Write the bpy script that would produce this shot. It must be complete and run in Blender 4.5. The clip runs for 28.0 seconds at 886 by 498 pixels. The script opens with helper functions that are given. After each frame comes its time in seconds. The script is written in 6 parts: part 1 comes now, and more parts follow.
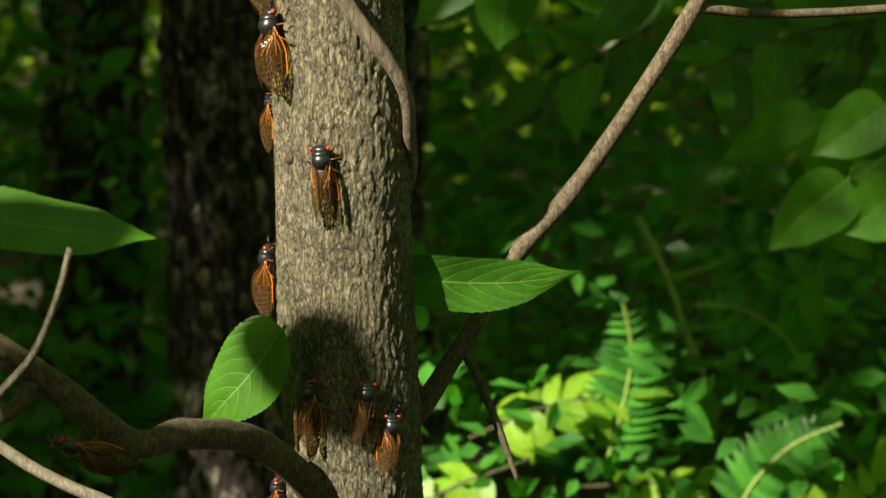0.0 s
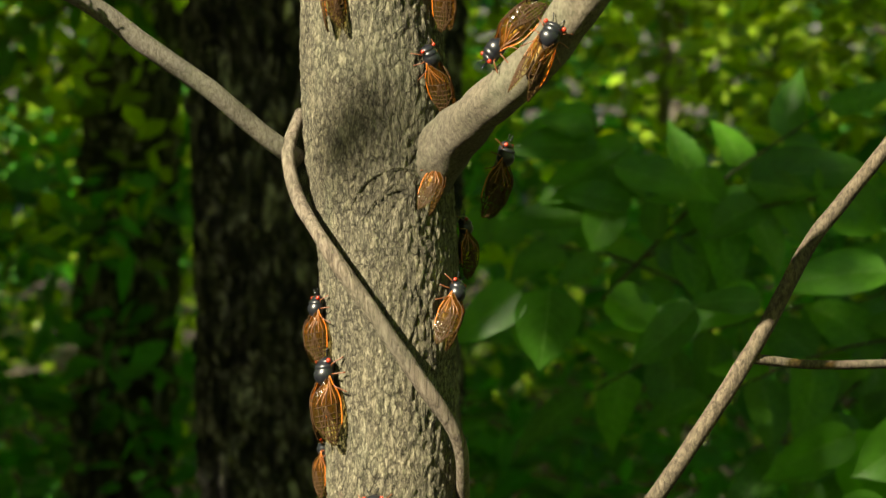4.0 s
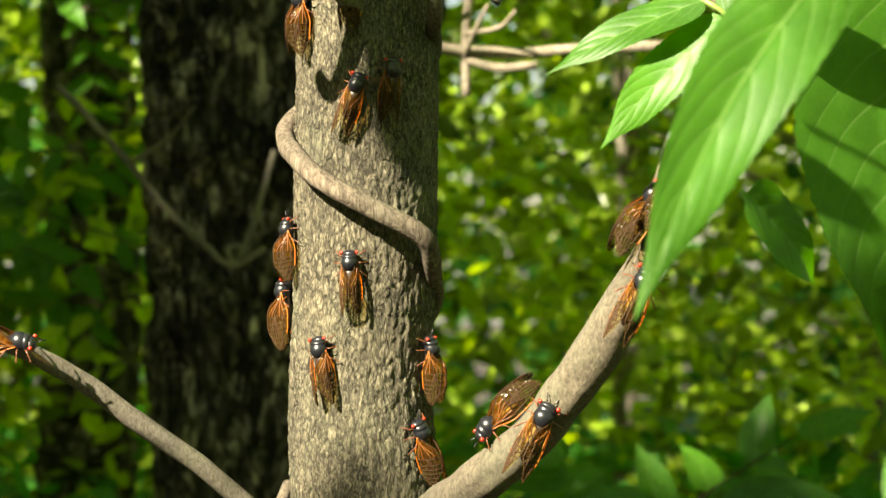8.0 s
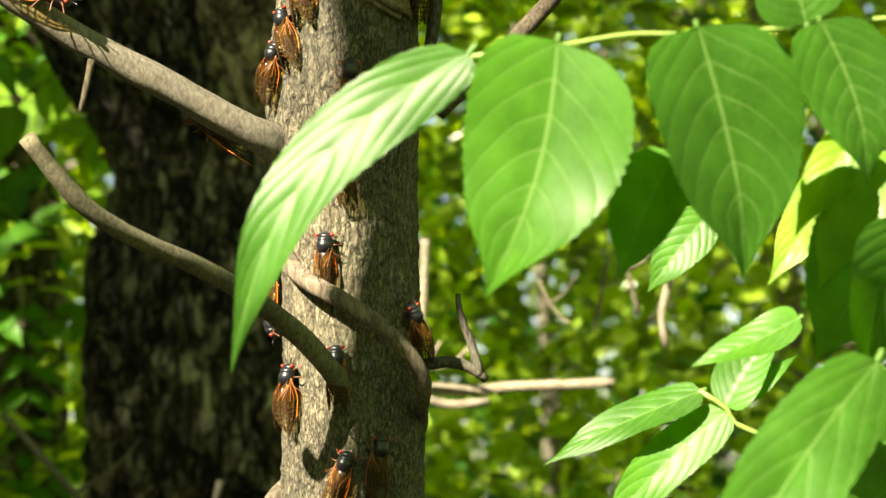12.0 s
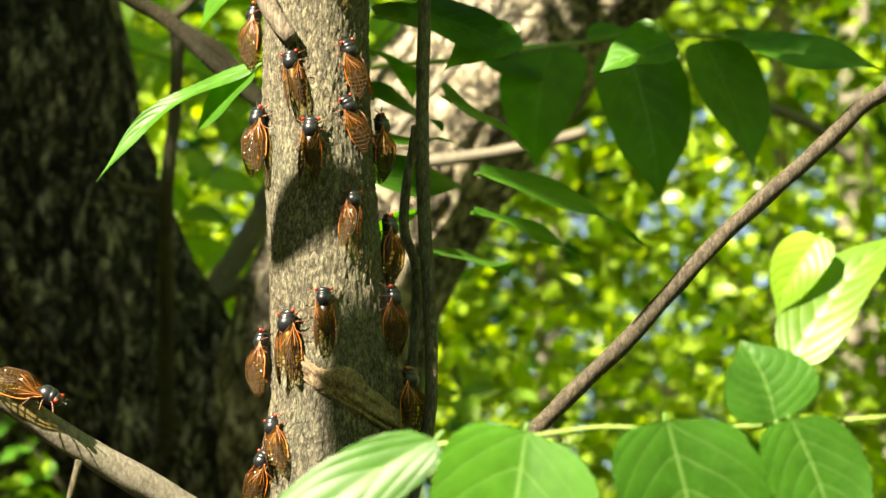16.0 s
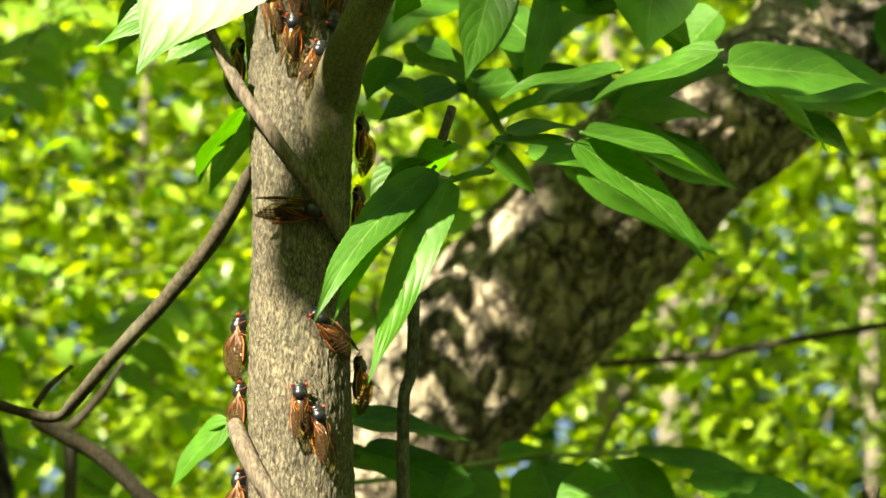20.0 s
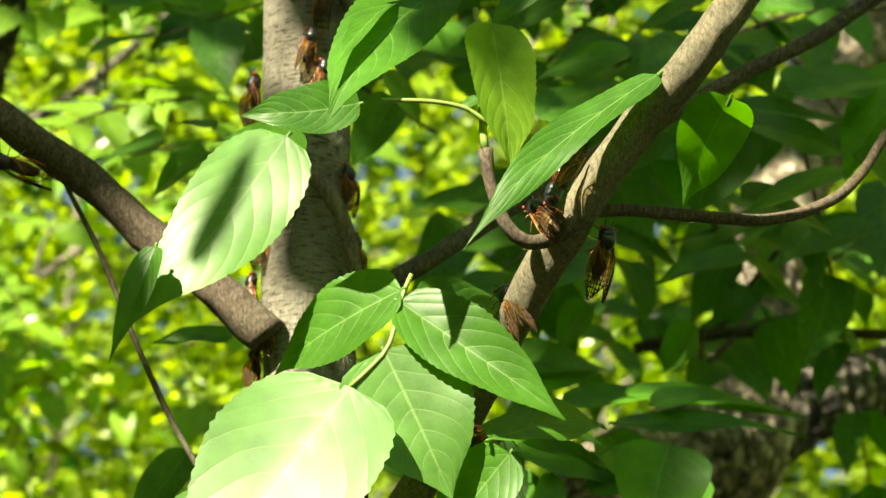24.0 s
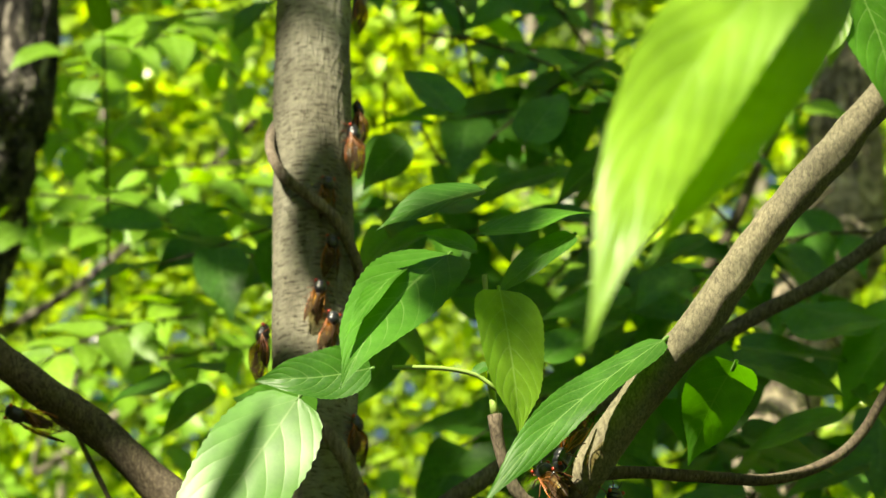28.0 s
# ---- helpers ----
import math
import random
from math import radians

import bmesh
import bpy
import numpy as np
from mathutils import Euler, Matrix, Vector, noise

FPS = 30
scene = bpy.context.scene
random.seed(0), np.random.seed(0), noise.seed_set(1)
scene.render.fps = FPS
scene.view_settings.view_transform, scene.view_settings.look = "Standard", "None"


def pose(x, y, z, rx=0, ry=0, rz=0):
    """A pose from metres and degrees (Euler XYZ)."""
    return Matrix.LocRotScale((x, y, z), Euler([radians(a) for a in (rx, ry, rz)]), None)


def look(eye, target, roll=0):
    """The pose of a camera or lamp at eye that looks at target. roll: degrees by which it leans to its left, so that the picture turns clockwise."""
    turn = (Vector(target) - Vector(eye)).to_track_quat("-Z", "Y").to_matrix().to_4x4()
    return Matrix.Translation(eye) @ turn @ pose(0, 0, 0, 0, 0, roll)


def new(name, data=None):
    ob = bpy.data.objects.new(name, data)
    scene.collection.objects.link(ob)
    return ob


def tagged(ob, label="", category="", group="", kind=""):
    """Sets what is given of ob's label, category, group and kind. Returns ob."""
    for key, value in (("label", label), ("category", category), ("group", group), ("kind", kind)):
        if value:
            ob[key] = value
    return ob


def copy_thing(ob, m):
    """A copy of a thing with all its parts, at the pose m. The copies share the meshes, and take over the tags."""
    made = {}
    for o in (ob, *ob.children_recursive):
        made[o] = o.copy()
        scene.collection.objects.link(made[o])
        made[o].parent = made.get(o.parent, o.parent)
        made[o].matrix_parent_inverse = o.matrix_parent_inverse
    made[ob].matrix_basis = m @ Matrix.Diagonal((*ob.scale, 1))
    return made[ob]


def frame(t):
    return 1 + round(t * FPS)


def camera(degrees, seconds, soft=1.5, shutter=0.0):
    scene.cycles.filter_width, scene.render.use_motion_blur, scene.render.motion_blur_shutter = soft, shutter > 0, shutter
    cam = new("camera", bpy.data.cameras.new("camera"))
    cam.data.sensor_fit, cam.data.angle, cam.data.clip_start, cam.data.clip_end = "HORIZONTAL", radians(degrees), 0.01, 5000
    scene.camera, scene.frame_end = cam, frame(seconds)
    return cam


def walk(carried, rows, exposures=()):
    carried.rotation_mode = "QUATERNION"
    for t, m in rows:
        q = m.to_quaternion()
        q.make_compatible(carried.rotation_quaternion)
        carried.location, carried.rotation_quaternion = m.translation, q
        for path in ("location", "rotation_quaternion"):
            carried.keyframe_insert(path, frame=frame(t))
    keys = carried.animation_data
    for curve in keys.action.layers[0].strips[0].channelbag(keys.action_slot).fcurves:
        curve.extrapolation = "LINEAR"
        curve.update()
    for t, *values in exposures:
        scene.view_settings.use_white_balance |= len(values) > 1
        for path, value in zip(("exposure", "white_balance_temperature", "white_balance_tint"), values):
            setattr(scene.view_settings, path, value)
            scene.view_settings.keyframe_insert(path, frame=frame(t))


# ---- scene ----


def aim(x, y, z, yaw, pitch, roll):
    return pose(x, y, z, 90 + pitch, 0, yaw) @ pose(0, 0, 0, 0, 0, roll)


PATH = [
    (0, 0.1013, -1.4867, 1.1865, 1.126, -10.145, -1.396),
    (0.5, 0.0949, -1.4843, 1.1907, 1.168, -9.482, -1.284),
    (1, 0.0962, -1.4810, 1.1967, 1.232, -9.261, -1.172),
    (1.5, 0.0972, -1.4811, 1.2027, 1.096, -7.824, -1.005),
    (2, 0.1006, -1.4815, 1.2045, 1.109, -6.626, -0.879),
    (2.5, 0.0950, -1.4804, 1.2044, 1.134, -6.694, -1.055),
    (3, 0.0930, -1.4810, 1.2150, 1.648, -6.226, -1.030),
    (3.5, 0.0883, -1.4839, 1.2221, 1.559, -5.414, -0.864),
    (5.5, 0.0734, -1.4768, 1.2492, 0.728, -3.075, -0.667),
    (6, 0.0674, -1.4780, 1.2596, 0.470, -1.637, -0.741),
    (6.5, 0.0650, -1.4759, 1.2636, 0.415, -1.294, -0.663),
    (7, 0.0633, -1.4736, 1.2665, 0.350, -0.988, -0.655),
    (7.5, 0.0597, -1.4706, 1.2727, 0.291, -0.500, -0.662),
    (8, 0.0623, -1.4682, 1.2764, 0.271, 0.306, -0.538),
    (8.5, 0.0583, -1.4734, 1.2786, 0.040, 1.068, -0.840),
    (9, 0.0537, -1.4770, 1.2810, 0.066, 1.125, -0.880),
    (9.5, 0.0502, -1.4778, 1.2841, 0.013, 1.203, -0.609),
    (10, 0.0517, -1.4730, 1.2930, 0.026, 2.216, -0.573),
    (10.5, 0.0547, -1.4568, 1.3058, -0.442, 3.611, -0.753),
    (11, 0.0487, -1.4524, 1.3087, -0.615, 4.079, -0.901),
    (11.5, 0.0466, -1.4599, 1.3159, -0.928, 5.276, -0.462),
    (12, 0.0244, -1.4680, 1.3213, -1.530, 5.832, -0.346),
    (12.5, -0.0056, -1.4624, 1.3293, -3.353, 6.385, -1.072),
    (13, -0.0181, -1.4506, 1.3408, -4.405, 7.655, 0.155),
    (13.5, 0.0031, -1.4427, 1.3425, -3.419, 9.333, 1.134),
    (15.5, 0.0567, -1.4554, 1.2873, -0.658, 14.749, 1.841),
    (16, 0.0522, -1.4580, 1.2906, -0.534, 15.077, 1.626),
    (16.5, 0.0522, -1.4596, 1.3082, -0.595, 16.368, 1.161),
    (17, 0.0488, -1.4718, 1.3190, -1.055, 17.702, 0.663),
    (17.5, 0.0364, -1.4817, 1.3250, -0.637, 18.445, 0.408),
    (18, 0.0278, -1.4831, 1.3339, -0.751, 18.744, 0.580),
    (18.5, 0.0211, -1.4790, 1.3343, -0.938, 19.503, 0.546),
    (19, -0.0127, -1.4747, 1.3390, -3.218, 20.272, 0.107),
    (19.5, -0.0393, -1.4769, 1.3446, -4.627, 21.383, -0.354),
    (20, -0.0543, -1.4794, 1.3477, -4.851, 21.712, -0.390),
    (20.5, -0.0721, -1.4778, 1.3530, -5.509, 22.052, -0.252),
    (21, -0.0900, -1.4837, 1.3636, -6.815, 22.936, -0.356),
    (21.5, -0.1148, -1.4939, 1.3709, -7.164, 23.391, -0.330),
    (22, -0.1310, -1.5246, 1.3832, -7.062, 24.898, 0.025),
    (22.5, -0.1295, -1.5421, 1.3953, -7.398, 26.022, 0.349),
    (24.5, -0.1463, -1.5933, 1.4982, -7.522, 25.698, -0.223),
    (25, -0.1493, -1.5988, 1.5019, -8.243, 26.623, -0.413),
    (25.5, -0.1549, -1.6049, 1.4992, -8.337, 26.905, -0.420),
    (26, -0.1580, -1.6055, 1.4975, -7.620, 26.456, -0.056),
    (26.5, -0.1591, -1.6060, 1.5014, -7.672, 26.818, 0.005),
    (27, -0.1560, -1.6133, 1.5081, -7.657, 27.938, -0.135),
    (27.5, -0.1613, -1.6230, 1.5128, -7.597, 28.349, -0.124),
    (28, -0.1592, -1.6295, 1.5117, -7.614, 28.992, -0.162),
]

cam = camera(17.0, 28.0, soft=1.5)
cam.data.dof.use_dof = True
cam.data.dof.focus_distance = 1.47
cam.data.dof.aperture_fstop = 20.0
walk(cam, [(t, aim(*row)) for t, *row in PATH], [(0, 1.72, 7450, 5), (3.5, 1.88, 7450, 5), (6, 2.32, 7600, 8), (13, 2.55, 7600, 8), (17, 2.6, 7600, 8), (22, 2.34, 7600, 8), (25, 2.24, 7500, 5), (28, 2.06, 7400, 3)])

# ---- light ----
SUN_FROM = Vector((-0.52, -0.62, 0.59)).normalized()
world = bpy.data.worlds.new("world")
scene.world = world
world.use_nodes = True
wn = world.node_tree
sky = wn.nodes.new("ShaderNodeTexSky")
sky.sky_type, sky.sun_disc = "NISHITA", False
sky.sun_elevation = math.asin(SUN_FROM.z)
sky.sun_rotation = math.atan2(SUN_FROM.x, SUN_FROM.y)
wn.nodes["Background"].inputs["Strength"].default_value = 0.038
wn.links.new(sky.outputs[0], wn.nodes["Background"].inputs["Color"])
sun_data = bpy.data.lights.new("sun", "SUN")
sun_data.energy, sun_data.angle, sun_data.color = 5.0, radians(0.53), (1.0, 0.93, 0.8)
sun = new("sun", sun_data)
sun.matrix_world = look(SUN_FROM * 20, (0, 0, 0))


# ---- materials ----
def material(name):
    m = bpy.data.materials.new(name)
    m.use_nodes = True
    return m, m.node_tree.nodes, m.node_tree.links, m.node_tree.nodes["Principled BSDF"]


def mapped(n, k, scale, stretch=(1, 1, 1), kind="NOISE", detail=6.0, rough=0.6, space="Object"):
    co = n.new("ShaderNodeTexCoord")
    mp = n.new("ShaderNodeMapping")
    mp.inputs["Scale"].default_value = stretch
    k.new(co.outputs[space], mp.inputs["Vector"])
    if kind == "NOISE":
        tx = n.new("ShaderNodeTexNoise")
        tx.inputs["Detail"].default_value, tx.inputs["Roughness"].default_value = detail, rough
    else:
        tx = n.new("ShaderNodeTexVoronoi")
        tx.feature = kind
    tx.inputs["Scale"].default_value = scale
    k.new(mp.outputs[0], tx.inputs["Vector"])
    return tx


def ramp(n, k, src, stops):
    r = n.new("ShaderNodeValToRGB")
    while len(r.color_ramp.elements) < len(stops):
        r.color_ramp.elements.new(0.5)
    for e, (at, col) in zip(r.color_ramp.elements, stops):
        e.position, e.color = at, (*col, 1)
    k.new(src, r.inputs[0])
    return r


def mixed(n, k, kind, fac, a, b):
    x = n.new("ShaderNodeMix")
    x.data_type, x.blend_type = "RGBA", kind
    for sock, v in ((x.inputs[0], fac), (x.inputs[6], a), (x.inputs[7], b)):
        if isinstance(v, (int, float)):
            sock.default_value = v
        elif isinstance(v, tuple):
            sock.default_value = (*v, 1)
        else:
            k.new(v, sock)
    return x.outputs[2]


def bark_material(name, dark, mid, light, grain=500, stretch=0.3, bump=0.6, depth=0.002, moss=0.0, rough=0.9, blotch=14, pits=0.3, pale=None, cells=None, narrow=3.2, patchy=(0.68, 1.22), crack=0.13):
    """Fine stretched grain, wandering dark crevices, broad weathering and green-grey bloom."""
    m, n, k, b = material(name)
    g = mapped(n, k, grain, (1, 1, stretch), detail=7, rough=0.68)
    g.inputs["Distortion"].default_value = 0.5
    big = mapped(n, k, blotch, (1, 1, 0.6), detail=4)
    col = ramp(n, k, g.outputs[0], [(0.33, dark), (0.48, mid), (0.66, light)]).outputs[0]
    tone = ramp(n, k, big.outputs[0], [(0.33, (0.66, 0.66, 0.64)), (0.66, (1.12, 1.08, 1.0))]).outputs[0]
    col = mixed(n, k, "MULTIPLY", 1.0, col, tone)
    if moss:
        mo = mapped(n, k, blotch * 2.6, (1, 1, 0.5), detail=6)
        fac = ramp(n, k, mo.outputs[0], [(0.5, (0, 0, 0)), (0.66, (moss, moss, moss))]).outputs[0]
        col = mixed(n, k, "MIX", fac, col, (0.13, 0.14, 0.09))
    c = mapped(n, k, grain * 0.42, (1, 1, stretch * 0.85), detail=4, rough=0.55)
    c.inputs["Distortion"].default_value = 0.5
    edge = ramp(n, k, c.outputs[0], [(0.43, (1, 1, 1)), (0.48, (pits, pits, pits)), (0.505, (pits, pits, pits)), (0.545, (1, 1, 1))]).outputs[0]
    col = mixed(n, k, "MULTIPLY", 1.0, col, edge)
    if cells:
        co = n.new("ShaderNodeTexCoord")
        mp = n.new("ShaderNodeMapping")
        mp.inputs["Scale"].default_value = (narrow, narrow, 1)
        bend = mixed(n, k, "LINEAR_LIGHT", 0.3 / cells, co.outputs["Object"], mapped(n, k, cells * 1.7, (1, 1, 0.6), detail=3).outputs["Color"])
        k.new(bend, mp.inputs["Vector"])
        vo = n.new("ShaderNodeTexVoronoi")
        vo.feature = "DISTANCE_TO_EDGE"
        vo.inputs["Scale"].default_value = cells
        k.new(mp.outputs[0], vo.inputs["Vector"])
        cracks = ramp(n, k, vo.outputs["Distance"], [(0.0, (crack,) * 3), (0.045, (crack * 0.6 + 0.34,) * 3), (0.10, (1, 1, 1))]).outputs[0]
        gaps = ramp(n, k, mapped(n, k, cells * 0.7, (1, 1, 0.7), detail=3).outputs[0], [(0.38, (0.12, 0.12, 0.12)), (0.56, (0.95, 0.95, 0.95))]).outputs[0]
        if pale:
            sp = n.new("ShaderNodeSeparateXYZ")
            k.new(co.outputs["Object"], sp.inputs[0])
            young = n.new("ShaderNodeMapRange")
            young.inputs["From Min"].default_value, young.inputs["From Max"].default_value = pale[0] - 0.45, pale[0]
            young.inputs["To Min"].default_value, young.inputs["To Max"].default_value = 1.0, 0.42
            k.new(sp.outputs[2], young.inputs["Value"])
            gaps = mixed(n, k, "MULTIPLY", 1.0, gaps, young.outputs[0])
        cell = n.new("ShaderNodeTexVoronoi")
        cell.inputs["Scale"].default_value = cells
        k.new(mp.outputs[0], cell.inputs["Vector"])
        tone_of_plate = ramp(n, k, cell.outputs["Color"], [(0.1, (patchy[0],) * 3), (0.9, (patchy[1], patchy[1] * 0.985, patchy[1] * 0.94))]).outputs[0]
        col = mixed(n, k, "MULTIPLY", 0.8, col, tone_of_plate)
        col = mixed(n, k, "MULTIPLY", gaps, col, cracks)
        edge = mixed(n, k, "MULTIPLY", gaps, edge, cracks)
    if pale:
        co = n.new("ShaderNodeTexCoord")
        sep = n.new("ShaderNodeSeparateXYZ")
        k.new(co.outputs["Object"], sep.inputs[0])
        rise = n.new("ShaderNodeMapRange")
        rise.inputs["From Min"].default_value, rise.inputs["From Max"].default_value = pale
        k.new(sep.outputs[2], rise.inputs["Value"])
        dashes = ramp(n, k, mapped(n, k, 330, (0.45, 0.45, 1.9), detail=5).outputs[0], [(0.36, (0.3, 0.27, 0.23)), (0.46, (0.95, 0.95, 0.95)), (0.7, (1.25, 1.25, 1.2))]).outputs[0]
        smooth = mixed(n, k, "MULTIPLY", 1.0, ramp(n, k, big.outputs[0], [(0.34, (0.075, 0.070, 0.050)), (0.50, (0.145, 0.14, 0.106)), (0.66, (0.25, 0.245, 0.20))]).outputs[0], dashes)
        col = mixed(n, k, "MIX", rise.outputs[0], col, smooth)
    k.new(col, b.inputs["Base Color"])
    b.inputs["Roughness"].default_value = rough
    b.inputs["Specular IOR Level"].default_value = 0.25
    h = mixed(n, k, "MIX", 0.5, g.outputs[0], edge)
    bp = n.new("ShaderNodeBump")
    bp.inputs["Strength"].default_value, bp.inputs["Distance"].default_value = bump, depth
    k.new(h, bp.inputs["Height"])
    k.new(bp.outputs[0], b.inputs["Normal"])
    return m


bark_trunk = bark_material("sapling_bark", (0.040, 0.036, 0.026), (0.108, 0.099, 0.072), (0.236, 0.22, 0.168), 900, 0.36, 1.0, 0.0016, 0.35, pits=0.55, pale=(2.0, 2.3), cells=110, narrow=2.5, patchy=(0.78, 1.2), crack=0.36)
bark_callus = bark_material("callus_bark", (0.06, 0.042, 0.025), (0.17, 0.122, 0.075), (0.30, 0.23, 0.15), 620, 0.55, 0.9, 0.0012, 0.35, pits=0.75)
bark_fork = bark_material("fork_bark", (0.057, 0.050, 0.037), (0.101, 0.088, 0.066), (0.148, 0.131, 0.102), 620, 0.55, 0.6, 0.0008, 0.35, pits=0.75)
bark_olive = bark_material("olive_tan_bark", (0.074, 0.067, 0.043), (0.127, 0.117, 0.077), (0.180, 0.168, 0.115), 620, 0.5, 0.6, 0.0008, 0.2, pits=0.7)
bark_pale = bark_material("pale_bark", (0.086, 0.076, 0.060), (0.141, 0.128, 0.105), (0.197, 0.184, 0.157), 600, 0.5, 0.5, 0.0006, 0.2, pits=0.75)
bark_grey = bark_material("grey_bark", (0.034, 0.031, 0.025), (0.078, 0.071, 0.056), (0.140, 0.129, 0.106), 600, 0.3, 0.6, 0.0006, 0.2, pits=0.6)
dead_wood = bark_material("dead_wood", (0.13, 0.11, 0.08), (0.26, 0.225, 0.175), (0.38, 0.345, 0.285), 500, 0.5, 0.5, 0.0006, 0.2, pits=0.6)
bark_brown = bark_material("brown_bark", (0.030, 0.025, 0.017), (0.072, 0.058, 0.042), (0.124, 0.104, 0.078), 600, 0.4, 0.6, 0.0006, 0.15, pits=0.6)
bark_dark = bark_material("olive_bark", (0.026, 0.022, 0.014), (0.056, 0.048, 0.031), (0.091, 0.082, 0.055), 600, 0.4, 0.6, 0.0006, 0.3, pits=0.65)
vine_bark = bark_material("vine_bark", (0.062, 0.050, 0.039), (0.128, 0.105, 0.082), (0.201, 0.174, 0.140), 500, 0.15, 1.0, 0.0016, 0.2, pits=0.68)
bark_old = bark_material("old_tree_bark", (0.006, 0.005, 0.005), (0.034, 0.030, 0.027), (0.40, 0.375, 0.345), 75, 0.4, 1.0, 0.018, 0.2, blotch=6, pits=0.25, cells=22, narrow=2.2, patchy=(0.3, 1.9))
# Same tree's bark made far paler: the stem's sunlight is put into the colour.
bark_log_lit = bark_material("lit_stem_bark", (0.04, 0.034, 0.026), (0.34, 0.30, 0.23), (0.62, 0.56, 0.46), 80, 0.6, 1.0, 0.014, 0.25, blotch=6, pits=0.3, cells=26, narrow=1.7, patchy=(0.5, 1.5))
vine = vine_bark


def plain(name, col, rough, spec=0.5, var=0.25, scale=900, metal=0.0):
    m, n, k, b = material(name)
    g = mapped(n, k, scale, detail=3)
    lo, hi = tuple(c * (1 - var) for c in col), tuple(c * (1 + var) for c in col)
    k.new(ramp(n, k, g.outputs[0], [(0.3, lo), (0.7, hi)]).outputs[0], b.inputs["Base Color"])
    b.inputs["Roughness"].default_value, b.inputs["Specular IOR Level"].default_value = rough, spec
    b.inputs["Metallic"].default_value = metal
    return m


leaf_stem = plain("leaf_stem", (0.16, 0.24, 0.05), 0.5)


def leaf_material(name, col, vein, glow, mixing=0.45, gloss=0.38, var=0.3, veins=True, spec=0.3, relief=0.22):
    """Blade with pale midrib and side veins; u runs from stalk to tip, v from edge to edge."""
    m, n, k, b = material(name)
    info = n.new("ShaderNodeObjectInfo")
    isl = n.new("ShaderNodeNewGeometry")
    rnd = n.new("ShaderNodeMath")
    rnd.operation = "FRACT"
    add = n.new("ShaderNodeMath")
    k.new(info.outputs["Random"], add.inputs[0])
    k.new(isl.outputs["Random Per Island"], add.inputs[1])
    k.new(add.outputs[0], rnd.inputs[0])
    lo, hi = tuple(c * (1 - var) for c in col), tuple(min(1, c * (1 + var)) for c in (col[0] * 1.15, col[1], col[2] * 0.9))
    base = ramp(n, k, rnd.outputs[0], [(0.0, lo), (1.0, hi)]).outputs[0]
    g = mapped(n, k, 60, detail=5)
    base = mixed(n, k, "MULTIPLY", 1.0, base, ramp(n, k, g.outputs[0], [(0.3, (0.8, 0.82, 0.75)), (0.7, (1.12, 1.1, 1.1))]).outputs[0])
    base = mixed(n, k, "MULTIPLY", 1.0, base, ramp(n, k, mapped(n, k, 17, detail=3).outputs[0], [(0.34, (0.68, 0.72, 0.6)), (0.66, (1.2, 1.16, 1.2))]).outputs[0])
    tr_col = mixed(n, k, "MULTIPLY", 1.0, base, glow)
    if veins:
        uv = n.new("ShaderNodeUVMap")
        sep = n.new("ShaderNodeSeparateXYZ")
        k.new(uv.outputs[0], sep.inputs[0])

        def calc(op, a, c=None):
            x = n.new("ShaderNodeMath")
            x.operation = op
            for s, v in zip(x.inputs, (a, c)):
                if isinstance(v, (int, float)):
                    s.default_value = v
                elif v is not None:
                    k.new(v, s)
            return x.outputs[0]

        side = calc("ABSOLUTE", calc("SUBTRACT", sep.outputs[1], 0.5))
        drift = calc("MULTIPLY", calc("SUBTRACT", mapped(n, k, 22, detail=2).outputs[0], 0.5), 0.07)
        wave = calc("ABSOLUTE", calc("SINE", calc("MULTIPLY", calc("SUBTRACT", calc("ADD", sep.outputs[0], drift), calc("ADD", calc("MULTIPLY", side, 0.34), calc("MULTIPLY", calc("MULTIPLY", side, side), 0.75))), 23)))
        lines = calc("MAXIMUM", calc("MULTIPLY", calc("LESS_THAN", wave, calc("SUBTRACT", 0.13, calc("MULTIPLY", side, 0.2))), 0.65), calc("LESS_THAN", side, 0.012))
        fine = mapped(n, k, 340, kind="DISTANCE_TO_EDGE")
        net = calc("MULTIPLY", calc("LESS_THAN", fine.outputs[0], 0.07), 0.13)
        lines = calc("MAXIMUM", lines, net)
        base = mixed(n, k, "MIX", calc("MULTIPLY", lines, 0.62), base, vein)
        soft = calc("POWER", wave, 0.6)
        bp = n.new("ShaderNodeBump")
        bp.inputs["Strength"].default_value, bp.inputs["Distance"].default_value = relief, 0.0008
        k.new(soft, bp.inputs["Height"])
        k.new(bp.outputs[0], b.inputs["Normal"])
    k.new(base, b.inputs["Base Color"])
    b.inputs["Roughness"].default_value, b.inputs["Specular IOR Level"].default_value = gloss, spec
    tr = n.new("ShaderNodeBsdfTranslucent")
    k.new(tr_col, tr.inputs["Color"])
    mix = n.new("ShaderNodeMixShader")
    mix.inputs[0].default_value = mixing
    k.new(b.outputs[0], mix.inputs[1])
    k.new(tr.outputs[0], mix.inputs[2])
    k.new(mix.outputs[0], n["Material Output"].inputs["Surface"])
    return m


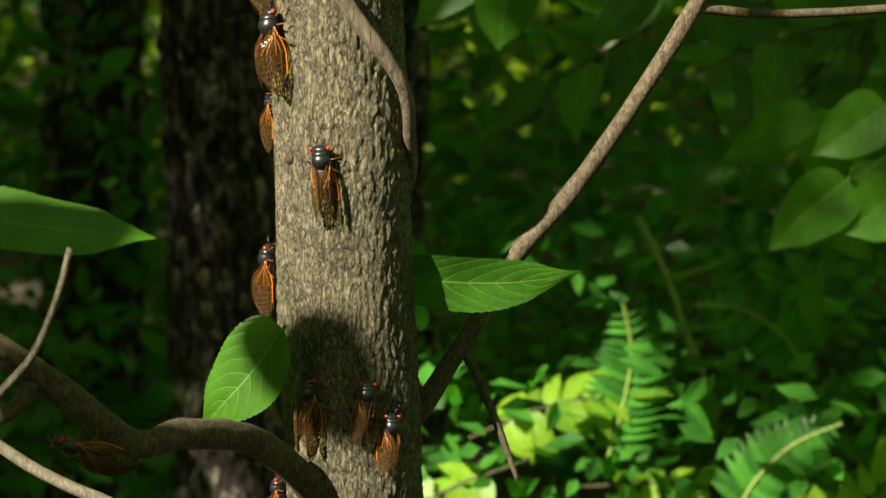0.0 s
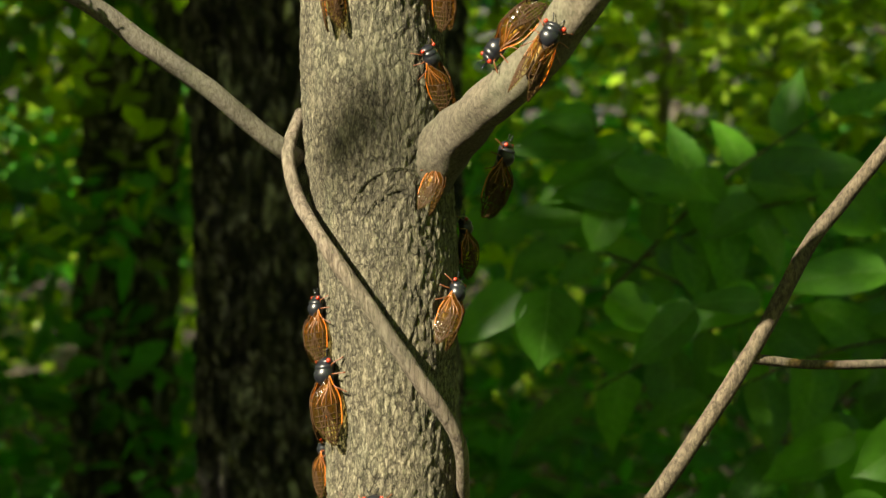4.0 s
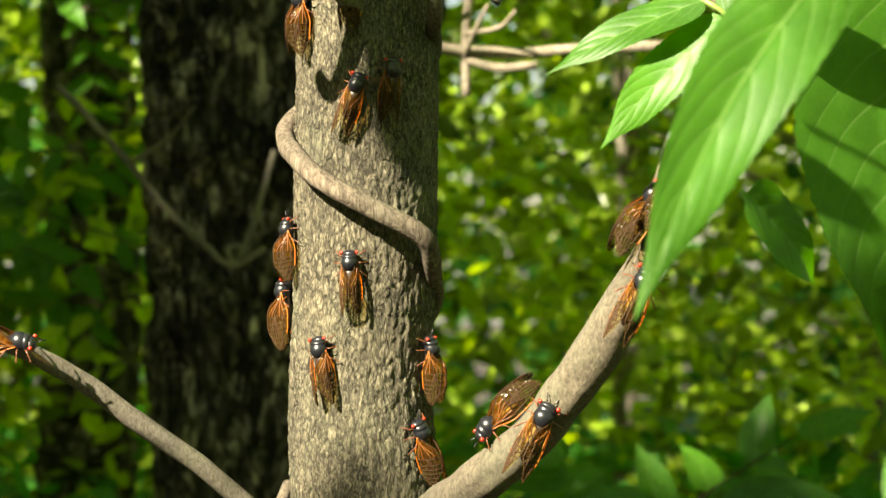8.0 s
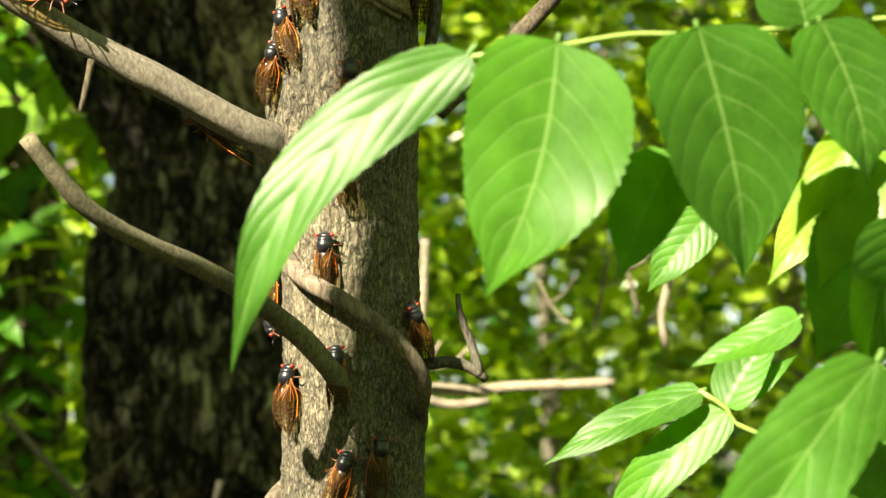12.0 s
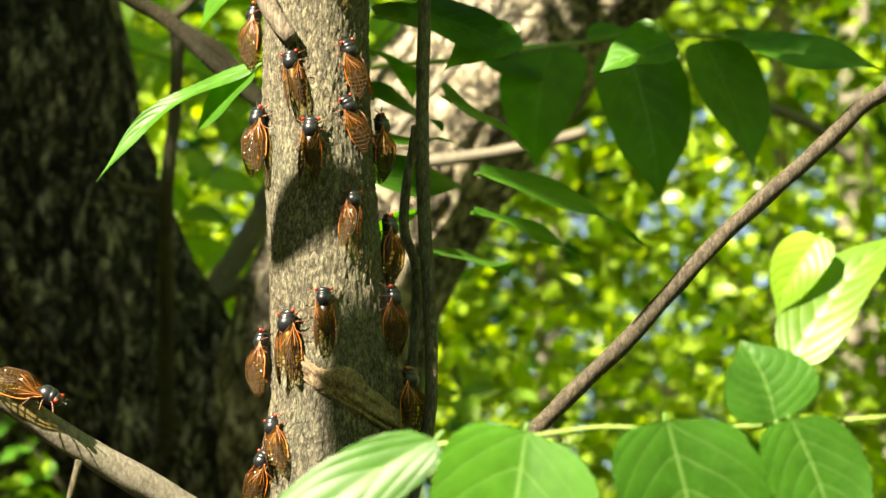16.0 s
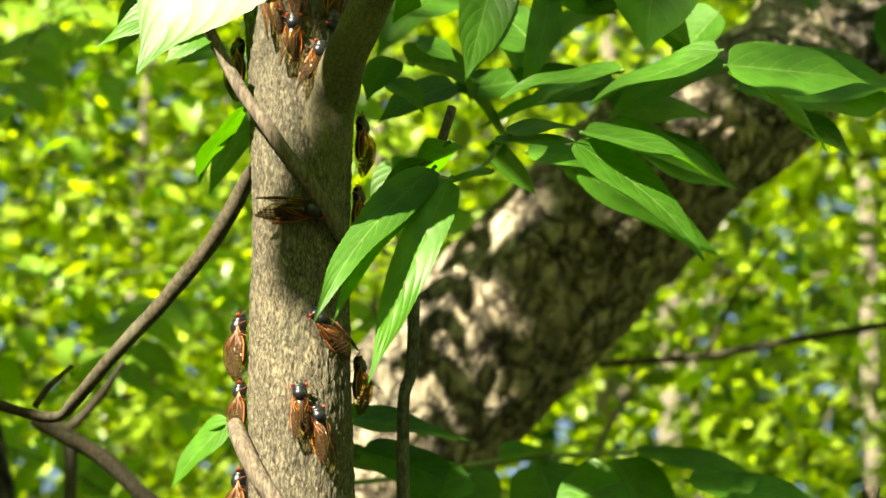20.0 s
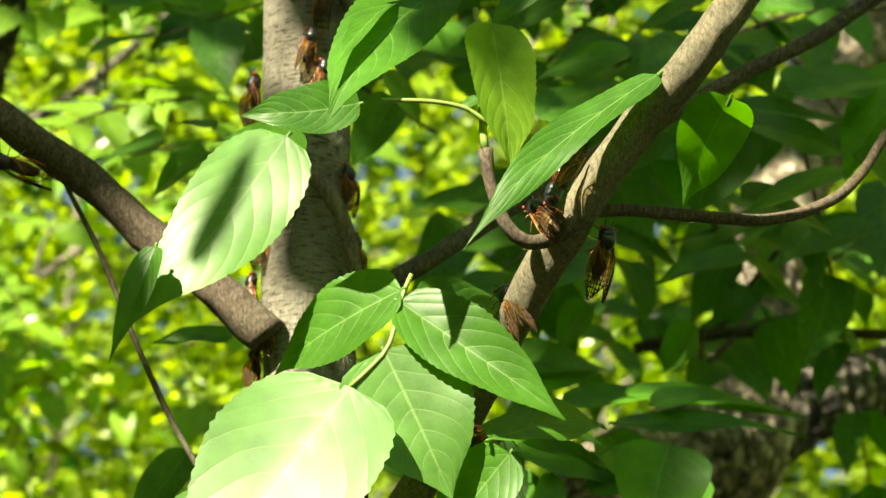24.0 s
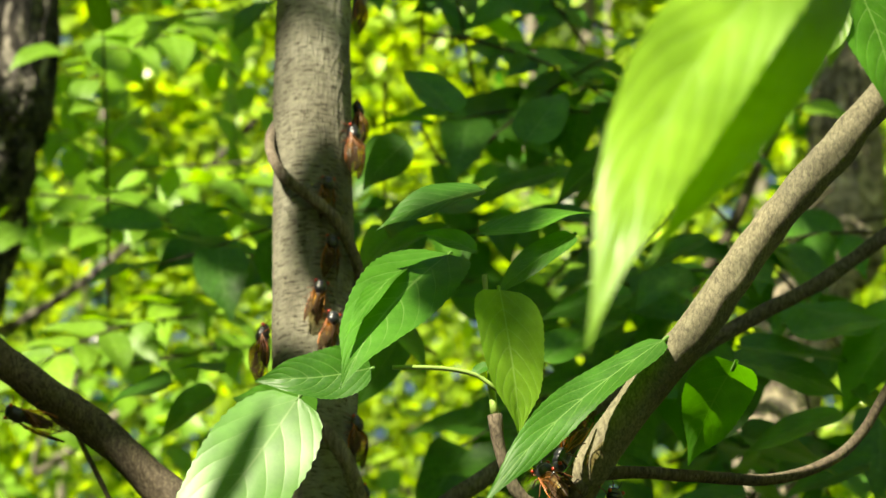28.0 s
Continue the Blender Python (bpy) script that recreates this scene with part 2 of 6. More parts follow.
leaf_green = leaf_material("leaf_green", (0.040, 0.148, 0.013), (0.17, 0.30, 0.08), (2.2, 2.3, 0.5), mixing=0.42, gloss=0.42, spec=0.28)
leaf_waxy = leaf_material("waxy_leaf", (0.055, 0.165, 0.03), (0.18, 0.30, 0.09), (2.5, 2.4, 0.6), mixing=0.35, gloss=0.44, spec=0.38, relief=0.16)
# Lighter, yellower copy of leaf_green: sunlight put into the leaf colour.
leaf_lit = leaf_material("lit_leaf", (0.125, 0.27, 0.024), (0.26, 0.42, 0.1), (2.4, 2.4, 0.6), mixing=0.45, gloss=0.4)
leaf_low = leaf_material("low_leaf", (0.038, 0.165, 0.03), (0.2, 0.3, 0.1), (1.6, 2.4, 0.8), mixing=0.45, var=0.45, gloss=0.35, veins=False)
leaf_wild = leaf_material("wild_leaf", (0.165, 0.29, 0.03), (0.22, 0.33, 0.12), (2.5, 2.3, 0.6), mixing=0.44, var=0.75, gloss=0.33, veins=False, spec=0.38)


# height, centre and radius of the slim trunk
TRUNK = [
    (0.000, 0.0200, 0.0460),
    (0.550, 0.0170, 0.0400),
    (0.800, 0.0234, 0.0349),
    (0.845, 0.0224, 0.0356),
    (0.904, 0.0223, 0.0347),
    (0.949, 0.0218, 0.0348),
    (0.979, 0.0228, 0.0350),
    (1.029, 0.0219, 0.0330),
    (1.095, 0.0206, 0.0349),
    (1.145, 0.0163, 0.0365),
    (1.182, 0.0159, 0.0378),
    (1.211, 0.0130, 0.0345),
    (1.267, 0.0167, 0.0353),
    (1.319, 0.0170, 0.0359),
    (1.382, 0.0192, 0.0348),
    (1.451, 0.0183, 0.0345),
    (1.502, 0.0163, 0.0343),
    (1.526, 0.0135, 0.0379),
    (1.562, 0.0135, 0.0385),
    (1.605, 0.0163, 0.0337),
    (1.641, 0.0094, 0.0303),
    (1.685, 0.0052, 0.0282),
    (1.732, 0.0003, 0.0277),
    (1.785, -0.0033, 0.0269),
    (1.835, -0.0044, 0.0270),
    (1.898, -0.0055, 0.0270),
    (1.950, -0.0055, 0.0260),
    (2.020, -0.0054, 0.0287),
    (2.068, -0.0084, 0.0289),
    (2.219, -0.0200, 0.0267),
    (2.270, -0.0201, 0.0247),
    (2.320, -0.0212, 0.0260),
    (2.360, -0.0222, 0.0263),
    (2.406, -0.0231, 0.0255),
    (2.440, -0.0242, 0.0256),
    (2.475, -0.0257, 0.0253),
    (2.561, -0.0272, 0.0250),
    (2.850, -0.0250, 0.0235),
    (3.400, -0.0400, 0.0180),
]


# ---- geometry helpers ----
def mesh_from(name, verts, faces, mat, smooth=True, uvs=None):
    me = bpy.data.meshes.new(name)
    me.from_pydata([tuple(v) for v in verts], [], faces)
    me.materials.append(mat)
    if smooth:
        me.polygons.foreach_set("use_smooth", [True] * len(me.polygons))
    if uvs is not None:
        layer = me.uv_layers.new(name="UVMap")
        idx = np.zeros(len(me.loops), dtype=np.int32)
        me.loops.foreach_get("vertex_index", idx)
        layer.data.foreach_set("uv", np.asarray(uvs, dtype=np.float32)[idx].ravel())
    me.update()
    return me


def part(name, me, parent=None, label="", m=None):
    ob = new(name, me)
    if parent is not None:
        ob.parent = parent
    if m is not None:
        ob.matrix_basis = m
    if label:
        ob["label"] = label
    return ob


def spline(rows, step):
    """Catmull-Rom through rows of any length, sampled about every step metres."""
    p = np.array(rows, float)
    p = np.vstack([2 * p[0] - p[1], p, 2 * p[-1] - p[-2]])
    out = []
    for a, b, c, d in zip(p, p[1:], p[2:], p[3:]):
        n = max(2, int(np.linalg.norm((c - b)[:3]) / step))
        t = np.linspace(0, 1, n, endpoint=False)[:, None]
        out.append(0.5 * (2 * b + (c - a) * t + (2 * a - 5 * b + 4 * c - d) * t**2 + (3 * b - a - 3 * c + d) * t**3))
    out.append(p[-2:-1])
    return np.vstack(out)


def tube_data(rows, segs=14, step=0.006, wobble=0.06, knots=0.0, seed=0.0):
    q = spline(rows, step)
    c, r = q[:, :3], np.maximum(q[:, 3], 0.0003)
    d = np.gradient(c, axis=0)
    d /= np.linalg.norm(d, axis=1, keepdims=True) + 1e-12
    ref = np.array([0.13, -1.0, 0.07])
    s = np.cross(d, ref)
    s /= np.linalg.norm(s, axis=1, keepdims=True) + 1e-12
    u = np.cross(s, d)
    verts, faces = [], []
    for i in range(len(c)):
        for j in range(segs):
            a = 2 * math.pi * j / segs
            w = s[i] * math.cos(a) + u[i] * math.sin(a)
            at = Vector(c[i] * 55 + w * 1.6) + Vector((seed, seed * 1.7, 0))
            k = 1 + wobble * noise.noise(at) * 2 + knots * max(0.0, noise.noise(at * 0.33) - 0.28) * 4
            verts.append(c[i] + w * r[i] * k)
    for i in range(len(c) - 1):
        for j in range(segs):
            a, b = i * segs + j, i * segs + (j + 1) % segs
            faces.append((a, b, b + segs, a + segs))
    faces.append(tuple(range(segs))[::-1])
    faces.append(tuple(range((len(c) - 1) * segs, len(c) * segs)))
    return verts, faces


def trunk_at(z):
    zs = [row[0] for row in TRUNK]
    return float(np.interp(z, zs, [row[1] for row in TRUNK])), float(np.interp(z, zs, [row[2] for row in TRUNK]))


# ---- ground ----
def build_ground():
    n = 90
    s = np.concatenate([-np.geomspace(60, 0.3, n // 2), np.geomspace(0.3, 60, n // 2)])
    verts = [(x, y + 1, 0.06 * noise.fractal(Vector((x * 0.7, y * 0.7, 3)), 1, 2, 4) - 0.02) for y in s for x in s]
    m_, n_, k_, b_ = material("forest_soil")
    g = mapped(n_, k_, 9, detail=8)
    k_.new(ramp(n_, k_, g.outputs[0], [(0.3, (0.012, 0.010, 0.006)), (0.6, (0.035, 0.026, 0.015)), (0.8, (0.07, 0.05, 0.03))]).outputs[0], b_.inputs["Base Color"])
    b_.inputs["Roughness"].default_value = 0.95
    faces = [(i * n + j, i * n + j + 1, (i + 1) * n + j + 1, (i + 1) * n + j) for i in range(n - 1) for j in range(n - 1)]
    tagged(part("ground", mesh_from("ground", verts, faces, m_)), "dark leaf-strewn woodland soil under the trees", "ground", kind="structure")


build_ground()

# ---- the sapling ----
sapling = tagged(new("sapling"), "slender young tree with rough grey-brown bark", "tree")


def plates(x, y, z):
    """0 in the cracks between bark plates, 1 on them."""
    d = noise.voronoi(Vector((x, y, z)))[0]
    return min(1.0, (d[1] - d[0]) * 4.6)


def build_trunk():
    front, back, dz = 150, 36, 0.00115
    angles = np.concatenate([np.linspace(-math.pi, 0, front, endpoint=False), np.linspace(0, math.pi, back, endpoint=False)]) - 0.0
    segs = len(angles)
    n = int((2.75 - 0.72) / dz)
    z = np.concatenate([np.linspace(-0.03, 0.72, 60, endpoint=False), np.linspace(0.72, 2.75, n, endpoint=False), np.linspace(2.75, TRUNK[-1][0], 60)])
    zs = [r[0] for r in TRUNK]
    grid = np.linspace(-0.03, TRUNK[-1][0], 700)
    ker = np.ones(9) / 9
    cxs = np.convolve(np.pad(np.interp(grid, zs, [r[1] for r in TRUNK]), 4, "edge"), ker, "valid")
    rrs = np.convolve(np.pad(np.interp(grid, zs, [r[2] for r in TRUNK]), 4, "edge"), ker, "valid")
    cx, rr = np.interp(z, grid, cxs), np.interp(z, grid, rrs)
    verts = []
    for i in range(len(z)):
        young = min(1.0, max(0.0, (z[i] - 1.6) / 0.6))
        for a in angles:
            ca, sa = math.cos(a), math.sin(a)
            wob = noise.noise(Vector((ca * 5, sa * 5, z[i] * 60)))
            big = noise.noise(Vector((ca * 1.6, sa * 1.6, z[i] * 14))) * 0.0013
            pl = plates(ca * 9.5 + wob * 0.8, sa * 9.5 + wob * 0.5, z[i] * 112 + wob * 1.2)
            fine = noise.noise(Vector((ca * 38, sa * 38, z[i] * 420)))
            mid = noise.noise(Vector((ca * 15, sa * 15, z[i] * 170)))
            r = rr[i] + big + (pl * 0.0009 * (0.8 + 0.8 * mid) + fine * 0.00028 + mid * 0.0003 - 0.0006) * (1 - 0.4 * young)
            verts.append((cx[i] + ca * r, sa * r, z[i]))
    faces = [(i * segs + j, i * segs + (j + 1) % segs, (i + 1) * segs + (j + 1) % segs, (i + 1) * segs + j) for i in range(len(z) - 1) for j in range(segs)]
    part("trunk", mesh_from("trunk", verts, faces, bark_trunk), sapling, "rough grey-brown trunk with small bark plates")


build_trunk()


def branch(name, mat, rows):
    seed = sum(rows[0]) * 7
    big = rows[0][3] > 0.008
    rugged = name == "bark_scar"
    v, f = tube_data(rows, 22 if big or rugged else 12, 0.002 if rugged else 0.004 if big else 0.005, 0.45 if rugged else 0.08, 0.12, seed)
    return part(name, mesh_from(name, v, f, mat), sapling)


low_left = branch("branch", bark_brown, [(0.009, -0.020, 0.794, 0.0077), (-0.010, -0.045, 0.823, 0.0075), (-0.027, -0.075, 0.842, 0.0075), (-0.050, -0.113, 0.854, 0.0073), (-0.072, -0.145, 0.857, 0.0068), (-0.090, -0.171, 0.881, 0.0070), (-0.111, -0.177, 0.899, 0.0071), (-0.132, -0.188, 0.916, 0.0069), (-0.171, -0.200, 0.941, 0.0065)])
low_left_twig = branch("branch", bark_dark, [(-0.111, -0.190, 0.897, 0.0040), (-0.115, -0.190, 0.888, 0.0038), (-0.123, -0.190, 0.883, 0.0035), (-0.133, -0.190, 0.879, 0.0033)])
hanging_twig = branch("branch", bark_grey, [(-0.077, -0.280, 0.974, 0.0014), (-0.083, -0.278, 0.955, 0.0015), (-0.095, -0.275, 0.929, 0.0016), (-0.111, -0.272, 0.911, 0.0018), (-0.121, -0.270, 0.898, 0.0019)])
pale_stick = branch("branch", bark_pale, [(-0.158, -0.100, 0.858, 0.0027), (-0.142, -0.100, 0.846, 0.0029), (-0.118, -0.100, 0.830, 0.0031), (-0.091, -0.100, 0.817, 0.0033), (-0.073, -0.100, 0.805, 0.0035)])
diag_low = branch("branch", bark_brown, [(0.044, 0.030, 0.810, 0.0053), (0.084, 0.038, 0.868, 0.0050), (0.105, 0.045, 0.903, 0.0050), (0.136, 0.050, 0.937, 0.0048), (0.166, 0.050, 0.977, 0.0045), (0.207, 0.050, 1.040, 0.0044), (0.235, 0.050, 1.092, 0.0041), (0.253, 0.050, 1.116, 0.0038), (0.283, 0.050, 1.153, 0.0035)])
diag_low_twig = branch("branch", bark_brown, [(0.205, 0.050, 1.036, 0.0026), (0.230, 0.058, 1.032, 0.0025), (0.254, 0.065, 1.030, 0.0024), (0.290, 0.073, 1.030, 0.0022), (0.336, 0.080, 1.032, 0.0021)])
dark_stick = branch("branch", bark_dark, [(0.079, 0.050, 0.861, 0.0027), (0.088, 0.043, 0.843, 0.0025), (0.098, 0.037, 0.818, 0.0020), (0.108, 0.030, 0.790, 0.0012)])
left_twig_mid = branch("branch", bark_pale, [(-0.024, 0.000, 1.144, 0.0048), (-0.044, -0.013, 1.161, 0.0049), (-0.065, -0.026, 1.181, 0.0049), (-0.091, -0.039, 1.201, 0.0049), (-0.117, -0.051, 1.222, 0.0047), (-0.139, -0.066, 1.236, 0.0045), (-0.157, -0.083, 1.245, 0.0044), (-0.188, -0.100, 1.254, 0.0042)])
fork_low = branch("branch", bark_fork, [(0.020, -0.000, 1.114, 0.0141), (0.035, -0.010, 1.132, 0.0157), (0.047, -0.020, 1.148, 0.0145), (0.058, -0.035, 1.160, 0.0124), (0.073, -0.060, 1.174, 0.0108), (0.095, -0.085, 1.194, 0.0106), (0.113, -0.100, 1.218, 0.0105), (0.129, -0.110, 1.243, 0.0097), (0.154, -0.120, 1.286, 0.0082), (0.170, -0.130, 1.312, 0.0077), (0.186, -0.150, 1.339, 0.0070)])
mid_left = branch("branch", bark_olive, [(0.014, -0.030, 1.399, 0.0057), (0.008, -0.047, 1.409, 0.0053), (-0.011, -0.066, 1.428, 0.0049), (-0.031, -0.089, 1.442, 0.0046), (-0.053, -0.111, 1.453, 0.0044), (-0.079, -0.134, 1.463, 0.0042), (-0.102, -0.153, 1.477, 0.0041), (-0.124, -0.170, 1.504, 0.0039)])
upper_left = branch("branch", bark_pale, [(-0.016, -0.010, 1.521, 0.0105), (-0.027, -0.022, 1.525, 0.0088), (-0.057, -0.034, 1.540, 0.0075), (-0.089, -0.046, 1.556, 0.0071), (-0.123, -0.058, 1.574, 0.0068), (-0.162, -0.070, 1.599, 0.0066)])
upper_left_twig = branch("branch", bark_dark, [(-0.106, -0.060, 1.557, 0.0019), (-0.108, -0.060, 1.546, 0.0016), (-0.111, -0.060, 1.532, 0.0013)])
diag_mid = branch("branch", bark_brown, [(0.062, 0.020, 1.543, 0.0045), (0.096, 0.028, 1.576, 0.0044), (0.130, 0.035, 1.613, 0.0044), (0.165, 0.041, 1.651, 0.0043), (0.212, 0.045, 1.706, 0.0044), (0.266, 0.049, 1.759, 0.0044), (0.287, 0.050, 1.782, 0.0044), (0.304, 0.050, 1.796, 0.0044), (0.310, 0.050, 1.825, 0.0043)])
diag_mid_arm = branch("branch", bark_brown, [(0.300, 0.050, 1.790, 0.0040), (0.314, 0.050, 1.805, 0.0038), (0.339, 0.050, 1.829, 0.0036), (0.391, 0.050, 1.879, 0.0033)])
twig_left_up = branch("branch", bark_dark, [(-0.027, 0.050, 2.008, 0.0047), (-0.033, 0.070, 2.007, 0.0048), (-0.051, 0.090, 1.979, 0.0047), (-0.076, 0.110, 1.951, 0.0045), (-0.108, 0.131, 1.920, 0.0041), (-0.130, 0.154, 1.900, 0.0034), (-0.144, 0.177, 1.898, 0.0030), (-0.186, 0.200, 1.915, 0.0028)])
twig_left_fork = branch("branch", bark_dark, [(-0.155, 0.200, 1.912, 0.0020), (-0.147, 0.200, 1.925, 0.0017), (-0.134, 0.200, 1.938, 0.0013)])
dark_back = branch("branch", bark_dark, [(-0.173, 0.500, 2.004, 0.0049), (-0.153, 0.500, 1.992, 0.0051), (-0.125, 0.500, 1.976, 0.0053), (-0.089, 0.500, 1.944, 0.0055), (-0.030, 0.500, 1.901, 0.0057)])
stem_right = branch("branch", bark_grey, [(0.053, 0.010, 1.547, 0.0028), (0.062, 0.023, 1.615, 0.0034), (0.055, 0.036, 1.722, 0.0035), (0.053, 0.043, 1.783, 0.0036), (0.053, 0.047, 1.865, 0.0033), (0.058, 0.051, 1.892, 0.0035), (0.063, 0.056, 1.975, 0.0031), (0.082, 0.060, 2.050, 0.0028)])
stem_right_back = branch("branch", bark_grey, [(0.050, 0.030, 1.590, 0.0026), (0.053, 0.043, 1.677, 0.0026), (0.045, 0.053, 1.712, 0.0027), (0.050, 0.060, 1.767, 0.0024)])
fork_high = branch("branch", bark_olive, [(-0.002, 0.000, 1.973, 0.0170), (0.003, -0.010, 1.994, 0.0181), (0.009, -0.025, 2.016, 0.0146), (0.019, -0.055, 2.034, 0.0114), (0.037, -0.090, 2.062, 0.0105), (0.059, -0.130, 2.091, 0.0102), (0.075, -0.200, 2.117, 0.0102), (0.099, -0.240, 2.155, 0.0105), (0.132, -0.260, 2.202, 0.0103), (0.159, -0.280, 2.233, 0.0101), (0.192, -0.290, 2.282, 0.0096), (0.251, -0.310, 2.353, 0.0089), (0.285, -0.320, 2.393, 0.0083), (0.328, -0.330, 2.446, 0.0078)])
bud_twig = branch("branch", bark_brown, [(0.097, -0.250, 2.147, 0.0049), (0.085, -0.254, 2.136, 0.0042), (0.071, -0.258, 2.131, 0.0037), (0.060, -0.262, 2.139, 0.0033), (0.052, -0.266, 2.159, 0.0032), (0.049, -0.270, 2.176, 0.0034)])
bud_stem = branch("branch", leaf_stem, [(0.049, -0.270, 2.176, 0.0020), (0.047, -0.273, 2.193, 0.0018), (0.046, -0.277, 2.217, 0.0016), (0.043, -0.280, 2.252, 0.0014)])
side_twig = branch("branch", bark_brown, [(0.107, -0.240, 2.160, 0.0038), (0.131, -0.229, 2.167, 0.0035), (0.161, -0.217, 2.172, 0.0033), (0.209, -0.206, 2.178, 0.0032), (0.245, -0.193, 2.196, 0.0031), (0.269, -0.179, 2.221, 0.0030), (0.289, -0.164, 2.254, 0.0029), (0.315, -0.150, 2.296, 0.0028)])
high_back = branch("branch", bark_grey, [(0.019, 0.000, 2.218, 0.0061), (0.040, 0.000, 2.232, 0.0059), (0.081, 0.000, 2.263, 0.0056), (0.140, 0.000, 2.308, 0.0054), (0.180, 0.000, 2.334, 0.0053), (0.250, 0.000, 2.382, 0.0052), (0.306, -0.002, 2.417, 0.0050), (0.371, -0.006, 2.470, 0.0049), (0.443, -0.010, 2.525, 0.0047)])
top_left = branch("branch", bark_brown, [(-0.041, -0.020, 2.177, 0.0121), (-0.057, -0.020, 2.193, 0.0116), (-0.082, -0.020, 2.214, 0.0111), (-0.116, -0.015, 2.244, 0.0108), (-0.150, -0.010, 2.277, 0.0105), (-0.185, -0.005, 2.304, 0.0104), (-0.238, 0.000, 2.345, 0.0102)])
top_left_stem = branch("branch", bark_dark, [(-0.171, -0.004, 2.298, 0.0014), (-0.163, -0.004, 2.276, 0.0015), (-0.141, -0.004, 2.233, 0.0016), (-0.119, -0.004, 2.180, 0.0017), (-0.098, -0.004, 2.135, 0.0017), (-0.077, -0.004, 2.098, 0.0017)])
vine_low = branch("vine", vine, [(0.029, 0.050, 0.925, 0.0027), (0.054, 0.014, 0.951, 0.0032), (0.057, -0.017, 0.982, 0.0034), (0.054, -0.035, 1.011, 0.0036), (0.034, -0.043, 1.042, 0.0039), (0.012, -0.044, 1.076, 0.0039), (-0.009, -0.040, 1.106, 0.0036), (-0.023, -0.020, 1.127, 0.0036), (-0.028, -0.010, 1.149, 0.0034), (-0.023, 0.010, 1.168, 0.0029)])
vine_coil = branch("vine", vine, [(0.024, 0.055, 1.227, 0.0038), (0.049, 0.020, 1.253, 0.0042), (0.050, -0.024, 1.276, 0.0045), (0.046, -0.041, 1.290, 0.0048), (0.027, -0.046, 1.301, 0.0049), (0.006, -0.046, 1.312, 0.0049), (-0.014, -0.030, 1.328, 0.0049), (-0.022, 0.005, 1.345, 0.0047), (-0.000, 0.050, 1.369, 0.0043)])
vine_coil_up = branch("vine", vine, [(0.025, 0.055, 1.357, 0.0032), (0.050, 0.024, 1.379, 0.0033), (0.052, -0.022, 1.392, 0.0036), (0.052, -0.040, 1.407, 0.0039), (0.036, -0.046, 1.426, 0.0041), (0.015, -0.046, 1.441, 0.0043), (-0.007, -0.035, 1.455, 0.0043), (-0.019, -0.010, 1.475, 0.0043), (-0.017, 0.015, 1.492, 0.0041), (0.005, 0.050, 1.515, 0.0037)])
vine_stub = branch("vine", vine, [(-0.039, 0.000, 1.837, 0.0041), (-0.034, -0.013, 1.820, 0.0050), (-0.025, -0.024, 1.799, 0.0049), (-0.014, -0.032, 1.783, 0.0035)])
vine_high = branch("vine", vine, [(0.008, 0.040, 1.927, 0.0028), (0.023, 0.000, 1.931, 0.0033), (0.018, -0.020, 1.933, 0.0039), (0.001, -0.036, 1.955, 0.0039), (-0.017, -0.036, 1.980, 0.0039), (-0.038, -0.025, 2.016, 0.0036), (-0.053, -0.020, 2.047, 0.0033), (-0.067, -0.050, 2.062, 0.0029)])
vine_top = branch("vine", vine, [(-0.017, 0.040, 2.346, 0.0029), (0.003, 0.012, 2.363, 0.0032), (0.005, -0.012, 2.389, 0.0034), (-0.006, -0.030, 2.410, 0.0037), (-0.016, -0.033, 2.424, 0.0038), (-0.031, -0.033, 2.437, 0.0038), (-0.048, -0.030, 2.454, 0.0037), (-0.054, -0.012, 2.485, 0.0034), (-0.046, 0.012, 2.519, 0.0032), (-0.021, 0.040, 2.560, 0.0029)])
vine_top_low = branch("vine", vine, [(0.003, 0.030, 2.201, 0.0031), (0.008, -0.015, 2.211, 0.0034), (0.005, -0.028, 2.230, 0.0044), (-0.003, -0.036, 2.252, 0.0047), (-0.013, -0.036, 2.268, 0.0047), (-0.027, -0.025, 2.290, 0.0040), (-0.036, -0.000, 2.312, 0.0034)])
right_stub = branch("branch", bark_grey, [(0.051, 0.000, 1.413, 0.0031), (0.066, 0.000, 1.415, 0.0029), (0.077, 0.000, 1.412, 0.0026), (0.085, 0.000, 1.406, 0.0022)])
right_stub_twig = branch("branch", bark_grey, [(0.082, 0.000, 1.408, 0.0025), (0.077, 0.000, 1.425, 0.0021), (0.072, 0.000, 1.439, 0.0018), (0.071, 0.000, 1.449, 0.0014)])
branch("bark_scar", bark_callus, [(-0.0071, -0.0243, 1.6204, 0.0029), (0.0026, -0.0297, 1.6112, 0.0051), (0.0148, -0.0327, 1.6040, 0.0065), (0.0291, -0.0308, 1.5974, 0.0063), (0.0403, -0.0238, 1.5914, 0.0048), (0.0471, -0.0150, 1.5863, 0.0029)])
branch("bark_scar", bark_callus, [(-0.0060, -0.0252, 1.6163, 0.0021), (0.0041, -0.0307, 1.6077, 0.0033), (0.0162, -0.0336, 1.6004, 0.0039), (0.0298, -0.0313, 1.5936, 0.0037), (0.0409, -0.0241, 1.5876, 0.0024)])
branch("bark_scar", bark_callus, [(-0.0049, -0.0260, 1.6118, 0.0016), (0.0051, -0.0314, 1.6040, 0.0029), (0.0172, -0.0341, 1.5965, 0.0034), (0.0306, -0.0313, 1.5897, 0.0033), (0.0421, -0.0233, 1.5839, 0.0021)])
